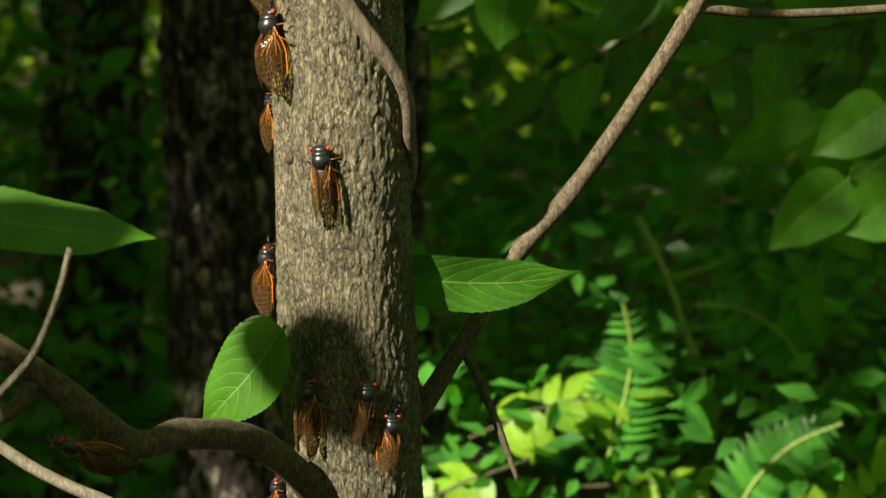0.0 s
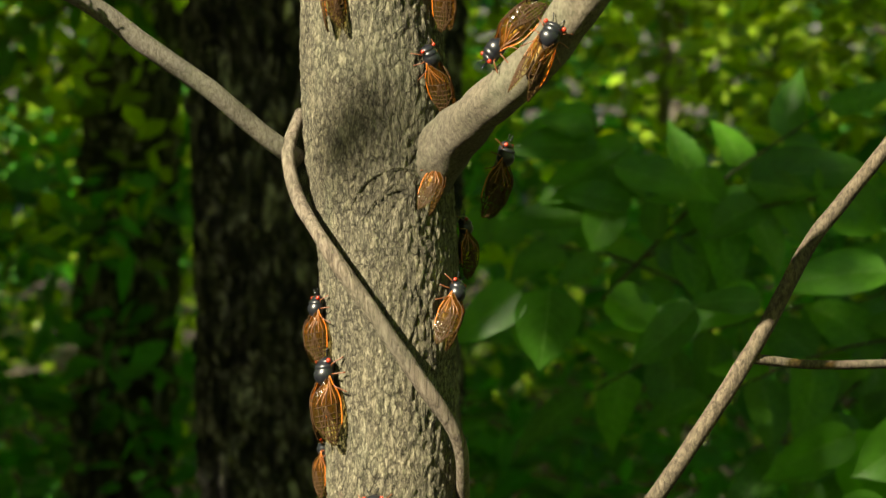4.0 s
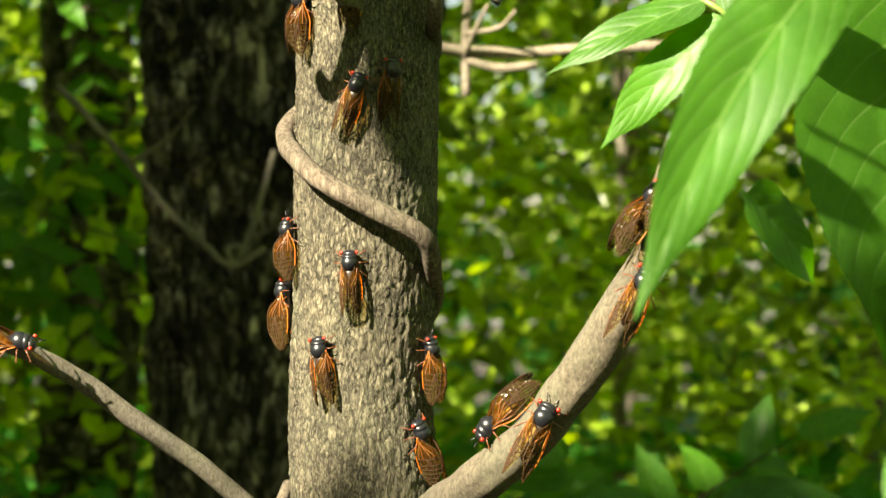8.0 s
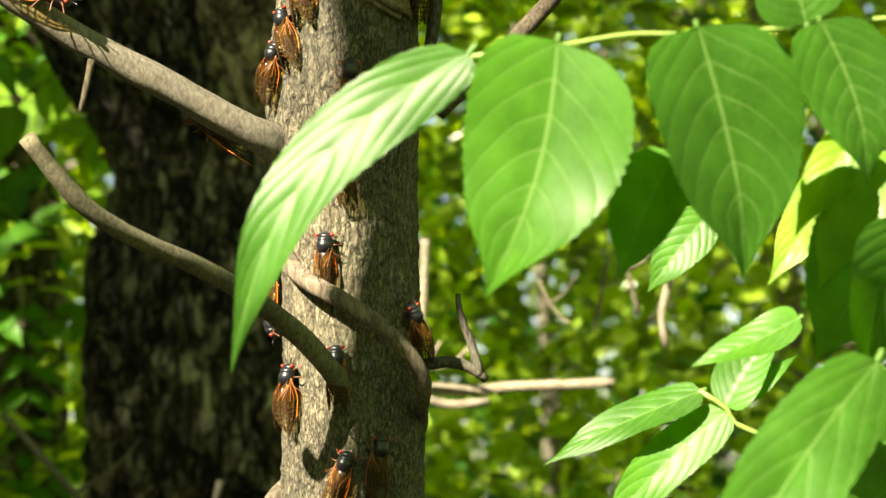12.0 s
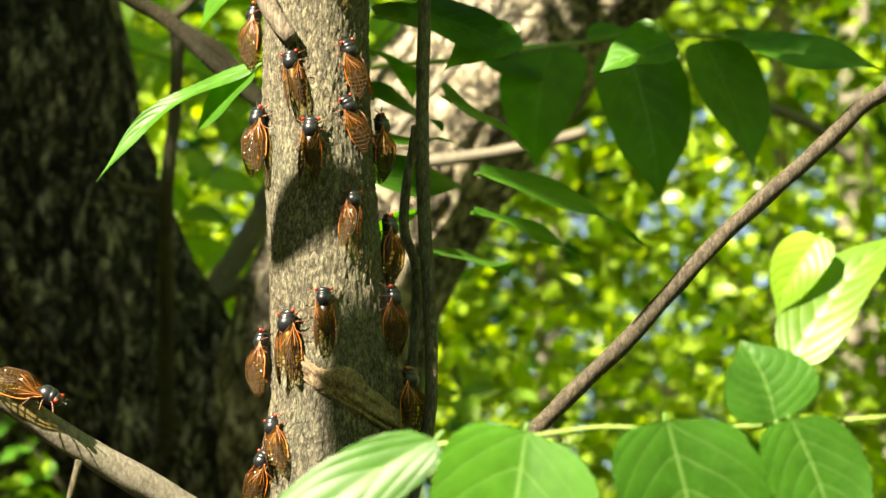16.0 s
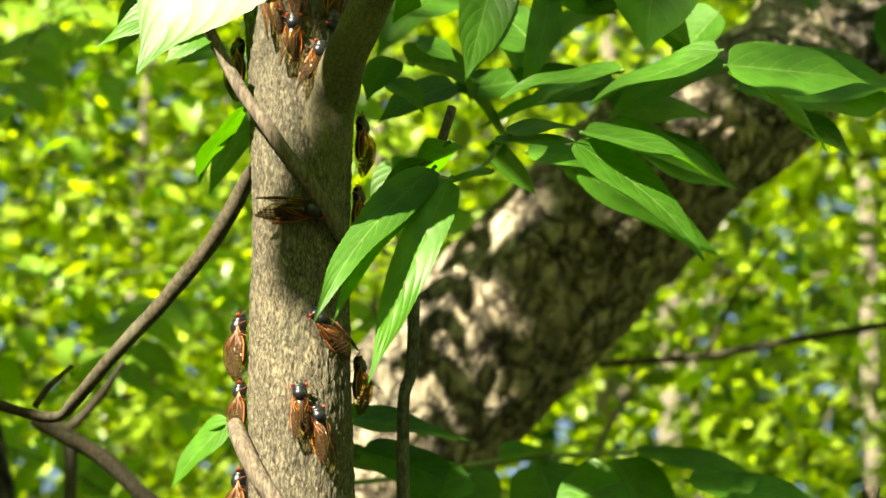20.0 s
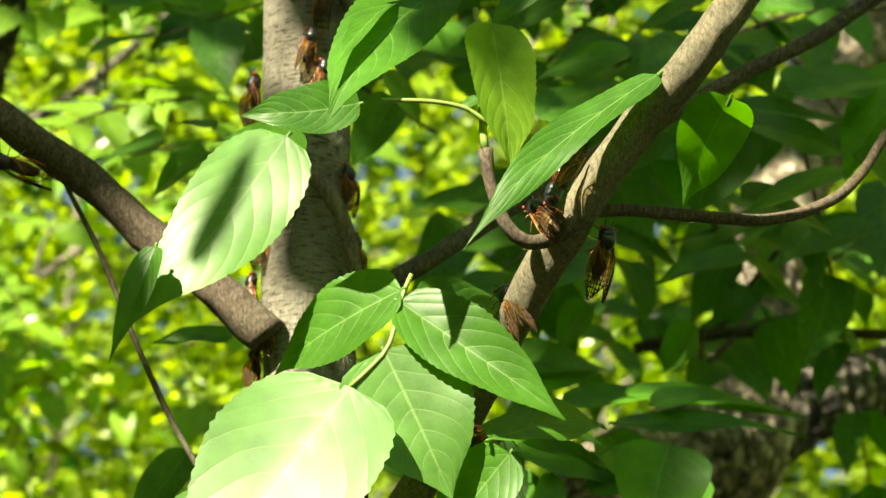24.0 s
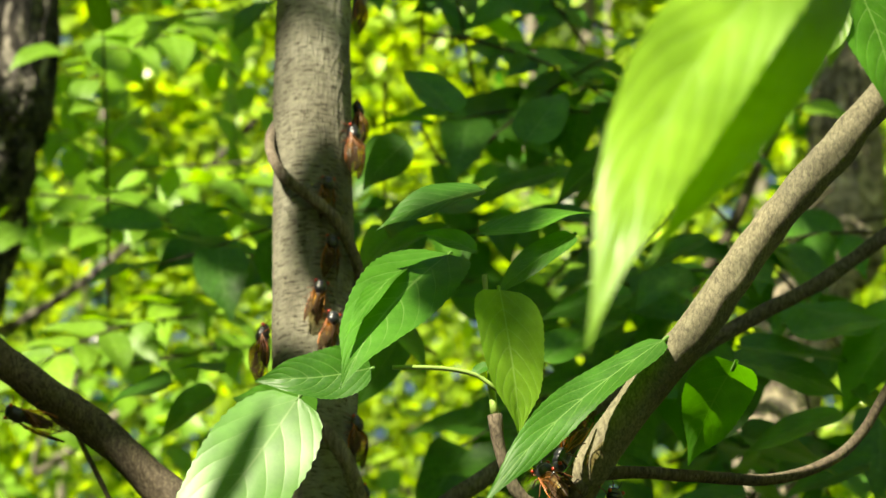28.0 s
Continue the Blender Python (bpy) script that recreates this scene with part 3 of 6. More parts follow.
branch("bark_scar", bark_trunk, [(0.0028, -0.0319, 1.1214, 0.0005), (0.0104, -0.0351, 1.1340, 0.0011), (0.0202, -0.0357, 1.1406, 0.0014), (0.0312, -0.0328, 1.1413, 0.0012), (0.0410, -0.0269, 1.1343, 0.0007)])
branch("bark_scar", bark_trunk, [(0.0090, -0.0340, 1.1160, 0.0005), (0.0178, -0.0355, 1.1271, 0.0011), (0.0275, -0.0342, 1.1315, 0.0011), (0.0373, -0.0299, 1.1277, 0.0005)])
branch("bark_scar", bark_trunk, [(0.0173, -0.0356, 1.1237, 0.0005), (0.0204, -0.0356, 1.1305, 0.0010), (0.0257, -0.0347, 1.1340, 0.0011), (0.0325, -0.0324, 1.1293, 0.0010), (0.0361, -0.0308, 1.1231, 0.0005)])
branch("bark_scar", bark_brown, [(-0.0038, -0.0220, 0.9798, 0.0017), (-0.0020, -0.0236, 0.9749, 0.0033), (-0.0035, -0.0227, 0.9696, 0.0017)])


# ---- leaves ----
def leaf_mesh(length, width, droop, fold, seed, mat, nu=44, nv=12, bend=0.0):
    """A pointed oval blade along +x, face up +z: toothed edges, a folded midrib, swollen between the veins, curled and a little twisted."""
    rnd = random.Random(seed)
    verts, uvs, faces = [], [], []
    skew, wav = bend or rnd.uniform(-0.06, 0.06), rnd.uniform(0, 6)
    twist, cup, curl = rnd.uniform(-0.35, 0.35), rnd.uniform(-0.10, 0.16), rnd.uniform(0.1, 0.5)
    if fold < 0.05:
        twist, curl = twist * 0.2, curl * 0.5
    halves = (fold * rnd.uniform(0.3, 1.4), fold * rnd.uniform(0.3, 1.4))
    for i in range(nu + 1):
        u = i / nu
        near = max(0.0, (u - 0.70) / 0.30)
        prof = u**0.37 * (1 - u) ** 0.84 / 0.4755 * (1 - 0.5 * near * near * (3 - 2 * near) * (u < 0.999))
        prof = max(prof, 0.012)
        tooth = 1 + (0.020 if i % 2 else -0.016) * rnd.uniform(0.4, 1.4)
        for j in range(nv + 1):
            v = 2 * j / nv - 1
            w = v * width * 0.5 * prof * (tooth if abs(v) == 1 else 1)
            x = u * length
            z = -droop * length * u * u - curl * length * max(0.0, u - 0.6) ** 2
            z += halves[v > 0] * abs(w) + cup * w * w / width + w * math.tan(twist * u)
            z += 0.022 * length * math.sin(u * 8 + wav + (1.9 if v > 0 else 0)) * abs(v) ** 1.6 * math.sin(math.pi * u) ** 0.5
            z += 0.0030 * length * abs(math.sin((u - 0.17 * abs(v) - 0.19 * v * v) * 23)) * (1 - abs(v)) ** 0.5 * abs(v) ** 0.3
            y = w + skew * length * math.sin(math.pi * u)
            verts.append((x, y, z))
            uvs.append((u, 0.5 + 0.5 * v))
    m = nv + 1
    for i in range(nu):
        for j in range(nv):
            faces.append((i * m + j, (i + 1) * m + j, (i + 1) * m + j + 1, i * m + j + 1))
    k = len(verts)
    stalk = [(0.06 * length, 0, -0.0012), (0.0, 0, -0.0008), (-0.015 * length, 0, -0.003 * length), (-0.03 * length, 0, -0.006 * length)]
    for x, y, z in stalk:
        for a in range(6):
            verts.append((x, y + 0.0011 * math.cos(a * math.pi / 3), z + 0.0011 * math.sin(a * math.pi / 3)))
            uvs.append((0.5, 0.5))
    for i in range(3):
        for a in range(6):
            faces.append((k + i * 6 + a, k + i * 6 + (a + 1) % 6, k + (i + 1) * 6 + (a + 1) % 6, k + (i + 1) * 6 + a))
    return mesh_from("leaf", verts, faces, mat, uvs=uvs)


facing = {}


def leaf_spray(name):
    stem = new("leaf_spray")
    stem.parent = sapling
    facing[stem.name] = SUNNY_SIDE if name in ("spray_q", "spray_s") else TURNED_SIDE if name in ("spray_d", "spray_f") else OPEN_SIDE
    return stem


OPEN_SIDE = Vector((0.12, -0.78, 0.62))
SUNNY_SIDE = Vector((-0.30, -0.93, 0.16))
TURNED_SIDE = Vector((0.35, -0.80, 0.30))
leaf_count = [0]


def leaf(spray, base, tip, width, roll=0, droop=0.1, mat=leaf_green, bend=0.0):
    """A blade from base to tip whose face is turned to the open side, then rolled about its length."""
    b, e = Vector(base), Vector(tip)
    ax = (e - b).normalized()
    length = (e - b).length * 1.04
    turn = random.Random(leaf_count[0] * 7 + 1)
    up = facing[spray.name] + Vector((turn.uniform(-0.14, 0.14), 0, turn.uniform(-0.14, 0.14)))
    nrm = (up - ax * up.dot(ax)).normalized()
    side = nrm.cross(ax)
    rot = Matrix((ax, side, nrm)).transposed().to_4x4()
    leaf_count[0] += 1
    if facing[spray.name] is SUNNY_SIDE and width > 0.049:
        mat = leaf_waxy
    me = leaf_mesh(length, width * 1.12, droop * 0.6, 0.04 if mat is leaf_waxy else 0.16, leaf_count[0], mat, bend=bend)
    m = Matrix.Translation(b) @ Matrix.Rotation(-math.atan(droop * 0.4), 4, side) @ rot @ Matrix.Rotation(radians(roll), 4, "X")
    return part("leaf", me, spray, "", m)



def rachis(spray, rows):
    """The thin green stalk that a compound leaf hangs on."""
    return part("leaf_stalk", mesh_from("leaf_stalk", *tube_data(rows, 8, 0.006, 0.03), leaf_stem), spray)


spray_a = leaf_spray("spray_a")
leaf(spray_a, (-0.132, -0.250, 0.986), (-0.048, -0.250, 0.976), 0.027, 0, 0.12)
spray_b = leaf_spray("spray_b")
leaf(spray_b, (-0.008, -0.040, 0.889), (-0.053, -0.030, 0.839), 0.036, 0, 0.12)
leaf(spray_b, (0.044, 0.005, 0.906), (0.139, 0.000, 0.900), 0.029, 50, 0.12)
spray_c = leaf_spray("spray_c")
leaf(spray_c, (0.089, 0.900, 0.986), (0.037, 0.900, 0.945), 0.034, 0, 0.12)
leaf(spray_c, (0.112, 0.900, 0.987), (0.103, 0.900, 0.923), 0.048, 0, 0.12)
leaf(spray_c, (0.229, 0.900, 0.971), (0.176, 0.900, 0.926), 0.034, 0, 0.12)
leaf(spray_c, (0.282, 0.900, 0.977), (0.224, 0.900, 0.974), 0.025, 0, 0.12)
leaf(spray_c, (0.384, 0.900, 1.000), (0.293, 0.900, 0.987), 0.036, 0, 0.12)
leaf(spray_c, (0.339, 0.900, 1.042), (0.381, 0.900, 1.031), 0.026, 0, 0.12)
leaf(spray_c, (0.156, 1.050, 1.097), (0.078, 1.050, 1.095), 0.036, 0, 0.12)
leaf(spray_c, (0.170, 1.050, 1.078), (0.259, 1.050, 1.050), 0.030, 0, 0.12)
leaf(spray_c, (0.184, 1.050, 1.046), (0.119, 1.050, 1.059), 0.028, 0, 0.12)
leaf(spray_c, (0.170, 1.050, 1.046), (0.150, 1.050, 1.005), 0.036, 0, 0.12)
leaf(spray_c, (0.295, 1.050, 1.044), (0.247, 1.050, 1.014), 0.035, 0, 0.12)
leaf(spray_c, (0.151, 1.050, 1.112), (0.103, 1.050, 1.121), 0.023, 0, 0.12)
leaf(spray_c, (0.285, 1.050, 1.064), (0.338, 1.050, 1.056), 0.032, 0, 0.12)
leaf(spray_c, (0.059, 1.050, 1.041), (0.053, 1.050, 1.007), 0.027, 0, 0.12)
spray_d = leaf_spray("spray_d")
leaf(spray_d, (0.368, 1.000, 0.852), (0.295, 1.000, 0.815), 0.034, 0, 0.12)
leaf(spray_d, (0.429, 1.000, 0.857), (0.368, 1.000, 0.817), 0.047, 0, 0.12)
leaf(spray_d, (0.440, 1.000, 0.787), (0.392, 1.000, 0.748), 0.053, 0, 0.12)
leaf(spray_d, (0.397, 1.000, 0.794), (0.333, 1.000, 0.735), 0.053, 0, 0.12)
leaf(spray_d, (0.444, 1.000, 0.831), (0.397, 1.000, 0.793), 0.036, 0, 0.12)
spray_e = leaf_spray("spray_e")
leaf(spray_e, (0.087, 1.100, 0.968), (0.029, 1.100, 0.923), 0.042, 0, 0.1)
leaf(spray_e, (0.101, 1.100, 0.967), (0.109, 1.100, 0.898), 0.054, 0, 0.1)
leaf(spray_e, (0.242, 1.100, 0.950), (0.184, 1.100, 0.901), 0.040, 0, 0.1)
leaf(spray_e, (0.298, 1.100, 0.962), (0.235, 1.100, 0.936), 0.035, 0, 0.1)
leaf(spray_e, (0.421, 1.100, 0.992), (0.318, 1.100, 0.962), 0.045, 0, 0.1)
leaf(spray_e, (0.157, 1.100, 1.119), (0.079, 1.100, 1.089), 0.035, 0, 0.1)
leaf(spray_e, (0.187, 1.100, 1.094), (0.102, 1.100, 1.042), 0.040, 0, 0.1)
leaf(spray_e, (0.226, 1.100, 1.069), (0.132, 1.100, 1.056), 0.035, 0, 0.1)
leaf(spray_e, (0.250, 1.100, 1.074), (0.264, 1.100, 0.999), 0.035, 0, 0.1)
leaf(spray_e, (0.177, 1.100, 1.070), (0.250, 1.100, 1.044), 0.030, 0, 0.1)
leaf(spray_e, (0.166, 1.100, 1.036), (0.063, 1.100, 1.027), 0.030, 0, 0.1)
leaf(spray_e, (0.289, 1.100, 1.063), (0.402, 1.100, 1.071), 0.040, 0, 0.1)
leaf(spray_e, (0.294, 1.100, 1.043), (0.250, 1.100, 1.015), 0.045, 0, 0.1)
leaf(spray_e, (0.348, 1.100, 1.072), (0.406, 1.100, 1.017), 0.045, 0, 0.1)
leaf(spray_e, (0.165, 1.100, 0.961), (0.210, 1.100, 0.931), 0.040, 0, 0.1)
leaf(spray_e, (0.362, 1.100, 0.824), (0.302, 1.100, 0.800), 0.045, 0, 0.1)
leaf(spray_e, (0.405, 1.100, 0.838), (0.381, 1.100, 0.769), 0.054, 0, 0.1)
spray_f = leaf_spray("spray_f")
leaf(spray_f, (0.193, -0.500, 1.383), (0.123, -0.540, 1.265), 0.031, 0, 0.12, bend=-0.06)
leaf(spray_f, (0.244, -0.240, 1.389), (0.244, -0.240, 1.240), 0.086, 0, 0.12)
leaf(spray_f, (0.176, -0.300, 1.303), (0.211, -0.260, 1.267), 0.025, 0, 0.12)
leaf(spray_f, (0.221, -0.420, 1.437), (0.204, -0.420, 1.383), 0.040, 0, 0.12)
rachis(spray_f, [(0.213, -0.360, 1.396, 0.0016), (0.219, -0.360, 1.403, 0.0016), (0.230, -0.360, 1.409, 0.0016)])
spray_g = leaf_spray("spray_g")
leaf(spray_g, (0.170, -0.190, 1.390), (0.103, -0.190, 1.361), 0.018, 0, 0.12)
leaf(spray_g, (0.181, -0.190, 1.381), (0.126, -0.190, 1.329), 0.022, 0, 0.12)
leaf(spray_g, (0.180, -0.190, 1.383), (0.203, -0.190, 1.415), 0.021, 0, 0.12)
leaf(spray_g, (0.185, -0.190, 1.385), (0.210, -0.190, 1.405), 0.010, 0, 0.12)
leaf(spray_g, (0.235, -0.200, 1.487), (0.198, -0.220, 1.438), 0.025, 0, 0.12, leaf_lit)
leaf(spray_g, (0.257, -0.200, 1.491), (0.223, -0.220, 1.446), 0.021, 0, 0.12, leaf_lit)
leaf(spray_g, (0.173, -0.200, 1.466), (0.147, -0.200, 1.434), 0.020, 0, 0.12)
rachis(spray_g, [(0.169, -0.190, 1.390, 0.0012), (0.181, -0.190, 1.382, 0.0012), (0.184, -0.190, 1.376, 0.0012), (0.202, -0.190, 1.368, 0.0012)])
spray_h = leaf_spray("spray_h")
leaf(spray_h, (0.061, -0.450, 1.494), (-0.021, -0.450, 1.390), 0.027, 0, 0.12, bend=-0.13)
leaf(spray_h, (0.092, -0.450, 1.498), (0.068, -0.450, 1.413), 0.053, 0, 0.12)
leaf(spray_h, (0.141, -0.450, 1.503), (0.159, -0.450, 1.420), 0.055, 0, 0.12)
leaf(spray_h, (0.184, -0.450, 1.505), (0.201, -0.450, 1.451), 0.035, 0, 0.12)
leaf(spray_h, (0.179, -0.450, 1.504), (0.168, -0.450, 1.532), 0.031, 0, 0.12)
leaf(spray_h, (0.191, -0.400, 1.537), (0.231, -0.400, 1.588), 0.025, 0, 0.12, leaf_lit)
leaf(spray_h, (0.202, -0.400, 1.585), (0.186, -0.400, 1.556), 0.018, 0, 0.12, leaf_lit)
leaf(spray_h, (0.211, -0.400, 1.464), (0.190, -0.400, 1.418), 0.022, 0, 0.12, leaf_lit)
leaf(spray_h, (0.208, -0.400, 1.476), (0.182, -0.400, 1.437), 0.017, 0, 0.12, leaf_lit)
leaf(spray_h, (0.135, -0.420, 1.463), (0.116, -0.420, 1.420), 0.025, 0, 0.12)
leaf(spray_h, (0.230, -0.400, 1.454), (0.189, -0.400, 1.393), 0.050, 0, 0.12)
leaf(spray_h, (0.197, -0.300, 1.413), (0.155, -0.300, 1.396), 0.016, 0, 0.12)
rachis(spray_h, [(0.061, -0.435, 1.495, 0.0009), (0.094, -0.435, 1.499, 0.0009), (0.119, -0.435, 1.503, 0.0009), (0.144, -0.435, 1.503, 0.0009), (0.183, -0.435, 1.506, 0.0009), (0.223, -0.435, 1.510, 0.0009)])
spray_k = leaf_spray("spray_k")
leaf(spray_k, (-0.038, 0.080, 1.805), (-0.124, 0.100, 1.750), 0.013, 0, 0.12, bend=-0.1)
leaf(spray_k, (-0.039, 0.080, 1.803), (-0.072, 0.100, 1.773), 0.019, 0, 0.12)
leaf(spray_k, (-0.041, 0.080, 1.866), (-0.073, 0.100, 1.835), 0.020, 0, 0.12)
leaf(spray_k, (-0.042, 0.080, 1.864), (-0.066, 0.120, 1.858), 0.012, 0, 0.12)
spray_l = leaf_spray("spray_l")
leaf(spray_l, (0.157, 0.800, 2.072), (0.146, 0.800, 1.975), 0.061, 0, 0.1)
leaf(spray_l, (0.216, 0.800, 2.073), (0.244, 0.800, 1.951), 0.068, 0, 0.1)
leaf(spray_l, (0.278, 0.800, 2.079), (0.320, 0.800, 1.977), 0.070, 0, 0.1)
leaf(spray_l, (0.294, 0.800, 2.086), (0.411, 0.800, 2.060), 0.025, 0, 0.1)
leaf(spray_l, (0.184, 0.800, 2.080), (0.230, 0.800, 2.086), 0.027, 0, 0.1)
leaf(spray_l, (0.102, 0.800, 2.059), (0.157, 0.800, 2.046), 0.027, 0, 0.1)
rachis(spray_l, [(0.011, 0.800, 2.048, 0.0027), (0.098, 0.800, 2.059, 0.0025), (0.166, 0.800, 2.072, 0.0023), (0.235, 0.800, 2.081, 0.0020), (0.294, 0.800, 2.084, 0.0018)])
spray_m = leaf_spray("spray_m")
leaf(spray_m, (0.015, 0.300, 1.944), (0.099, 0.400, 1.968), 0.035, 0, 0.1)
leaf(spray_m, (0.018, 0.300, 1.957), (0.064, 0.400, 2.003), 0.018, 0, 0.1)
leaf(spray_m, (0.023, 0.300, 1.914), (0.089, 0.400, 1.944), 0.029, 0, 0.1)
leaf(spray_m, (0.068, 0.300, 1.862), (0.129, 0.400, 1.861), 0.038, 0, 0.1)
leaf(spray_m, (0.091, 0.300, 1.813), (0.206, 0.400, 1.801), 0.033, 0, 0.1)
leaf(spray_m, (0.088, 0.300, 1.788), (0.160, 0.400, 1.792), 0.018, 0, 0.1)
leaf(spray_m, (0.062, 0.300, 1.761), (0.113, 0.400, 1.783), 0.031, 0, 0.1)
leaf(spray_m, (0.020, 0.300, 1.862), (0.069, 0.400, 1.876), 0.033, 0, 0.1)
leaf(spray_m, (0.021, 0.300, 1.807), (0.090, 0.400, 1.839), 0.036, 0, 0.1)
leaf(spray_m, (0.020, 0.300, 1.891), (0.048, 0.400, 1.901), 0.022, 0, 0.1)
leaf(spray_m, (0.031, 0.300, 1.832), (0.079, 0.400, 1.866), 0.026, 0, 0.1)
leaf(spray_m, (0.053, 0.300, 1.789), (0.024, 0.400, 1.792), 0.029, 0, 0.1)
leaf(spray_m, (0.039, 0.300, 1.942), (0.111, 0.300, 1.932), 0.029, 0, 0.1)
leaf(spray_m, (0.044, 0.300, 1.920), (0.112, 0.300, 1.895), 0.040, 0, 0.1)
leaf(spray_m, (0.252, 0.300, 1.905), (0.339, 0.300, 1.894), 0.029, 0, 0.1)
leaf(spray_m, (0.209, 0.300, 1.904), (0.165, 0.300, 1.885), 0.044, 0, 0.1)
leaf(spray_m, (0.112, 0.300, 1.906), (0.066, 0.300, 1.883), 0.040, 0, 0.1)
spray_n = leaf_spray("spray_n")
leaf(spray_n, (0.056, -0.120, 1.934), (-0.002, -0.160, 1.845), 0.020, 0, 0.12)
leaf(spray_n, (0.057, -0.120, 1.930), (0.008, -0.150, 1.848), 0.015, 0, 0.12)
leaf(spray_n, (0.065, -0.120, 1.928), (0.025, -0.140, 1.822), 0.019, 0, 0.12)
leaf(spray_n, (0.094, -0.120, 1.955), (0.136, -0.100, 1.969), 0.011, 0, 0.12)
leaf(spray_n, (0.088, -0.120, 1.950), (0.138, -0.100, 1.960), 0.011, 0, 0.12)
leaf(spray_n, (0.086, -0.120, 1.934), (0.061, -0.120, 1.927), 0.010, 0, 0.12)
leaf(spray_n, (0.052, -0.120, 1.939), (0.028, -0.020, 1.952), 0.017, 0, 0.12)
leaf(spray_n, (0.064, -0.120, 1.949), (0.049, 0.000, 1.977), 0.019, 0, 0.12)
rachis(spray_n, [(0.055, -0.100, 1.941, 0.0012), (0.067, -0.100, 1.937, 0.0012), (0.083, -0.100, 1.944, 0.0012), (0.096, -0.100, 1.964, 0.0012)])
spray_o = leaf_spray("spray_o")
leaf(spray_o, (0.183, 0.120, 2.175), (0.234, 0.120, 2.124), 0.050, 0, 0.12)
leaf(spray_o, (0.123, 0.120, 2.173), (0.189, 0.120, 2.152), 0.024, 0, 0.12)
leaf(spray_o, (0.187, 0.120, 2.194), (0.309, 0.120, 2.200), 0.019, 0, 0.12)
leaf(spray_o, (0.260, 0.120, 2.095), (0.358, 0.120, 2.107), 0.051, 0, 0.12)
leaf(spray_o, (0.254, 0.120, 2.113), (0.180, 0.120, 2.077), 0.031, 0, 0.12)
leaf(spray_o, (0.183, 0.120, 2.106), (0.128, 0.120, 2.083), 0.022, 0, 0.12)
leaf(spray_o, (0.114, 0.120, 2.180), (0.096, 0.120, 2.099), 0.030, 0, 0.12)
leaf(spray_o, (0.147, 0.120, 2.157), (0.130, 0.120, 2.093), 0.018, 0, 0.12)
leaf(spray_o, (0.178, 0.120, 2.064), (0.252, 0.120, 2.037), 0.034, 0, 0.12)
leaf(spray_o, (0.162, 0.120, 2.039), (0.242, 0.120, 1.995), 0.036, 0, 0.12)
leaf(spray_o, (0.132, 0.120, 2.050), (0.185, 0.120, 2.048), 0.021, 0, 0.12)
leaf(spray_o, (0.089, 0.120, 2.093), (0.044, 0.120, 2.070), 0.025, 0, 0.12)
leaf(spray_o, (0.121, 0.120, 2.190), (0.182, 0.120, 2.180), 0.020, 0, 0.12)
leaf(spray_o, (0.288, 0.120, 2.081), (0.327, 0.120, 2.056), 0.023, 0, 0.12)
leaf(spray_o, (0.211, 0.120, 2.208), (0.259, 0.120, 2.219), 0.020, 0, 0.12)
leaf(spray_o, (0.065, 0.120, 2.044), (0.046, 0.120, 2.000), 0.029, 0, 0.12)
leaf(spray_o, (0.170, 0.120, 2.147), (0.213, 0.120, 2.165), 0.023, 0, 0.12)
spray_y = leaf_spray("spray_y")
leaf(spray_y, (0.152, 0.020, 2.019), (0.222, 0.020, 2.000), 0.033, 0, 0.12)
leaf(spray_y, (0.147, 0.020, 2.013), (0.218, 0.020, 1.952), 0.033, 0, 0.12)
leaf(spray_y, (0.235, 0.020, 2.063), (0.315, 0.020, 2.059), 0.047, 0, 0.12)
leaf(spray_y, (0.174, 0.020, 2.058), (0.110, 0.050, 2.059), 0.023, 0, 0.12)
leaf(spray_y, (0.231, 0.020, 2.072), (0.159, 0.050, 2.057), 0.028, 0, 0.12)
leaf(spray_y, (0.238, 0.020, 2.058), (0.306, 0.080, 2.045), 0.028, 0, 0.12)
leaf(spray_y, (0.209, 0.060, 2.156), (0.197, 0.060, 2.094), 0.053, 0, 0.12)
leaf(spray_y, (0.109, 0.060, 2.144), (0.092, 0.060, 2.074), 0.030, 0, 0.12)
leaf(spray_y, (0.049, 0.060, 2.080), (0.033, 0.060, 2.056), 0.021, 0, 0.12)
leaf(spray_y, (0.046, 0.060, 2.065), (0.066, 0.060, 2.048), 0.024, 0, 0.12)
leaf(spray_y, (0.062, 0.060, 2.091), (0.085, 0.060, 2.081), 0.018, 0, 0.12)
spray_p = leaf_spray("spray_p")
leaf(spray_p, (-0.038, -0.020, 2.090), (-0.117, -0.020, 2.050), 0.029, 0, 0.12)
leaf(spray_p, (-0.056, -0.020, 2.055), (-0.080, -0.020, 2.037), 0.017, 0, 0.12)
leaf(spray_p, (-0.036, -0.020, 2.012), (-0.062, 0.050, 1.995), 0.018, 0, 0.12)
spray_q = leaf_spray("spray_q")
leaf(spray_q, (-0.011, -0.200, 2.072), (-0.090, -0.200, 1.955), 0.085, 0, 0.12)
leaf(spray_q, (0.006, -0.200, 2.093), (0.040, -0.200, 2.018), 0.061, 0, 0.12)
leaf(spray_q, (0.015, -0.200, 2.128), (-0.047, -0.150, 2.102), 0.039, 0, 0.12)
leaf(spray_q, (0.014, -0.200, 2.121), (0.093, -0.220, 2.057), 0.035, 0, 0.12)
leaf(spray_q, (0.071, -0.200, 2.040), (0.033, -0.170, 1.993), 0.034, 0, 0.12)
leaf(spray_q, (0.061, -0.200, 2.047), (0.143, -0.100, 2.108), 0.027, 0, 0.12)
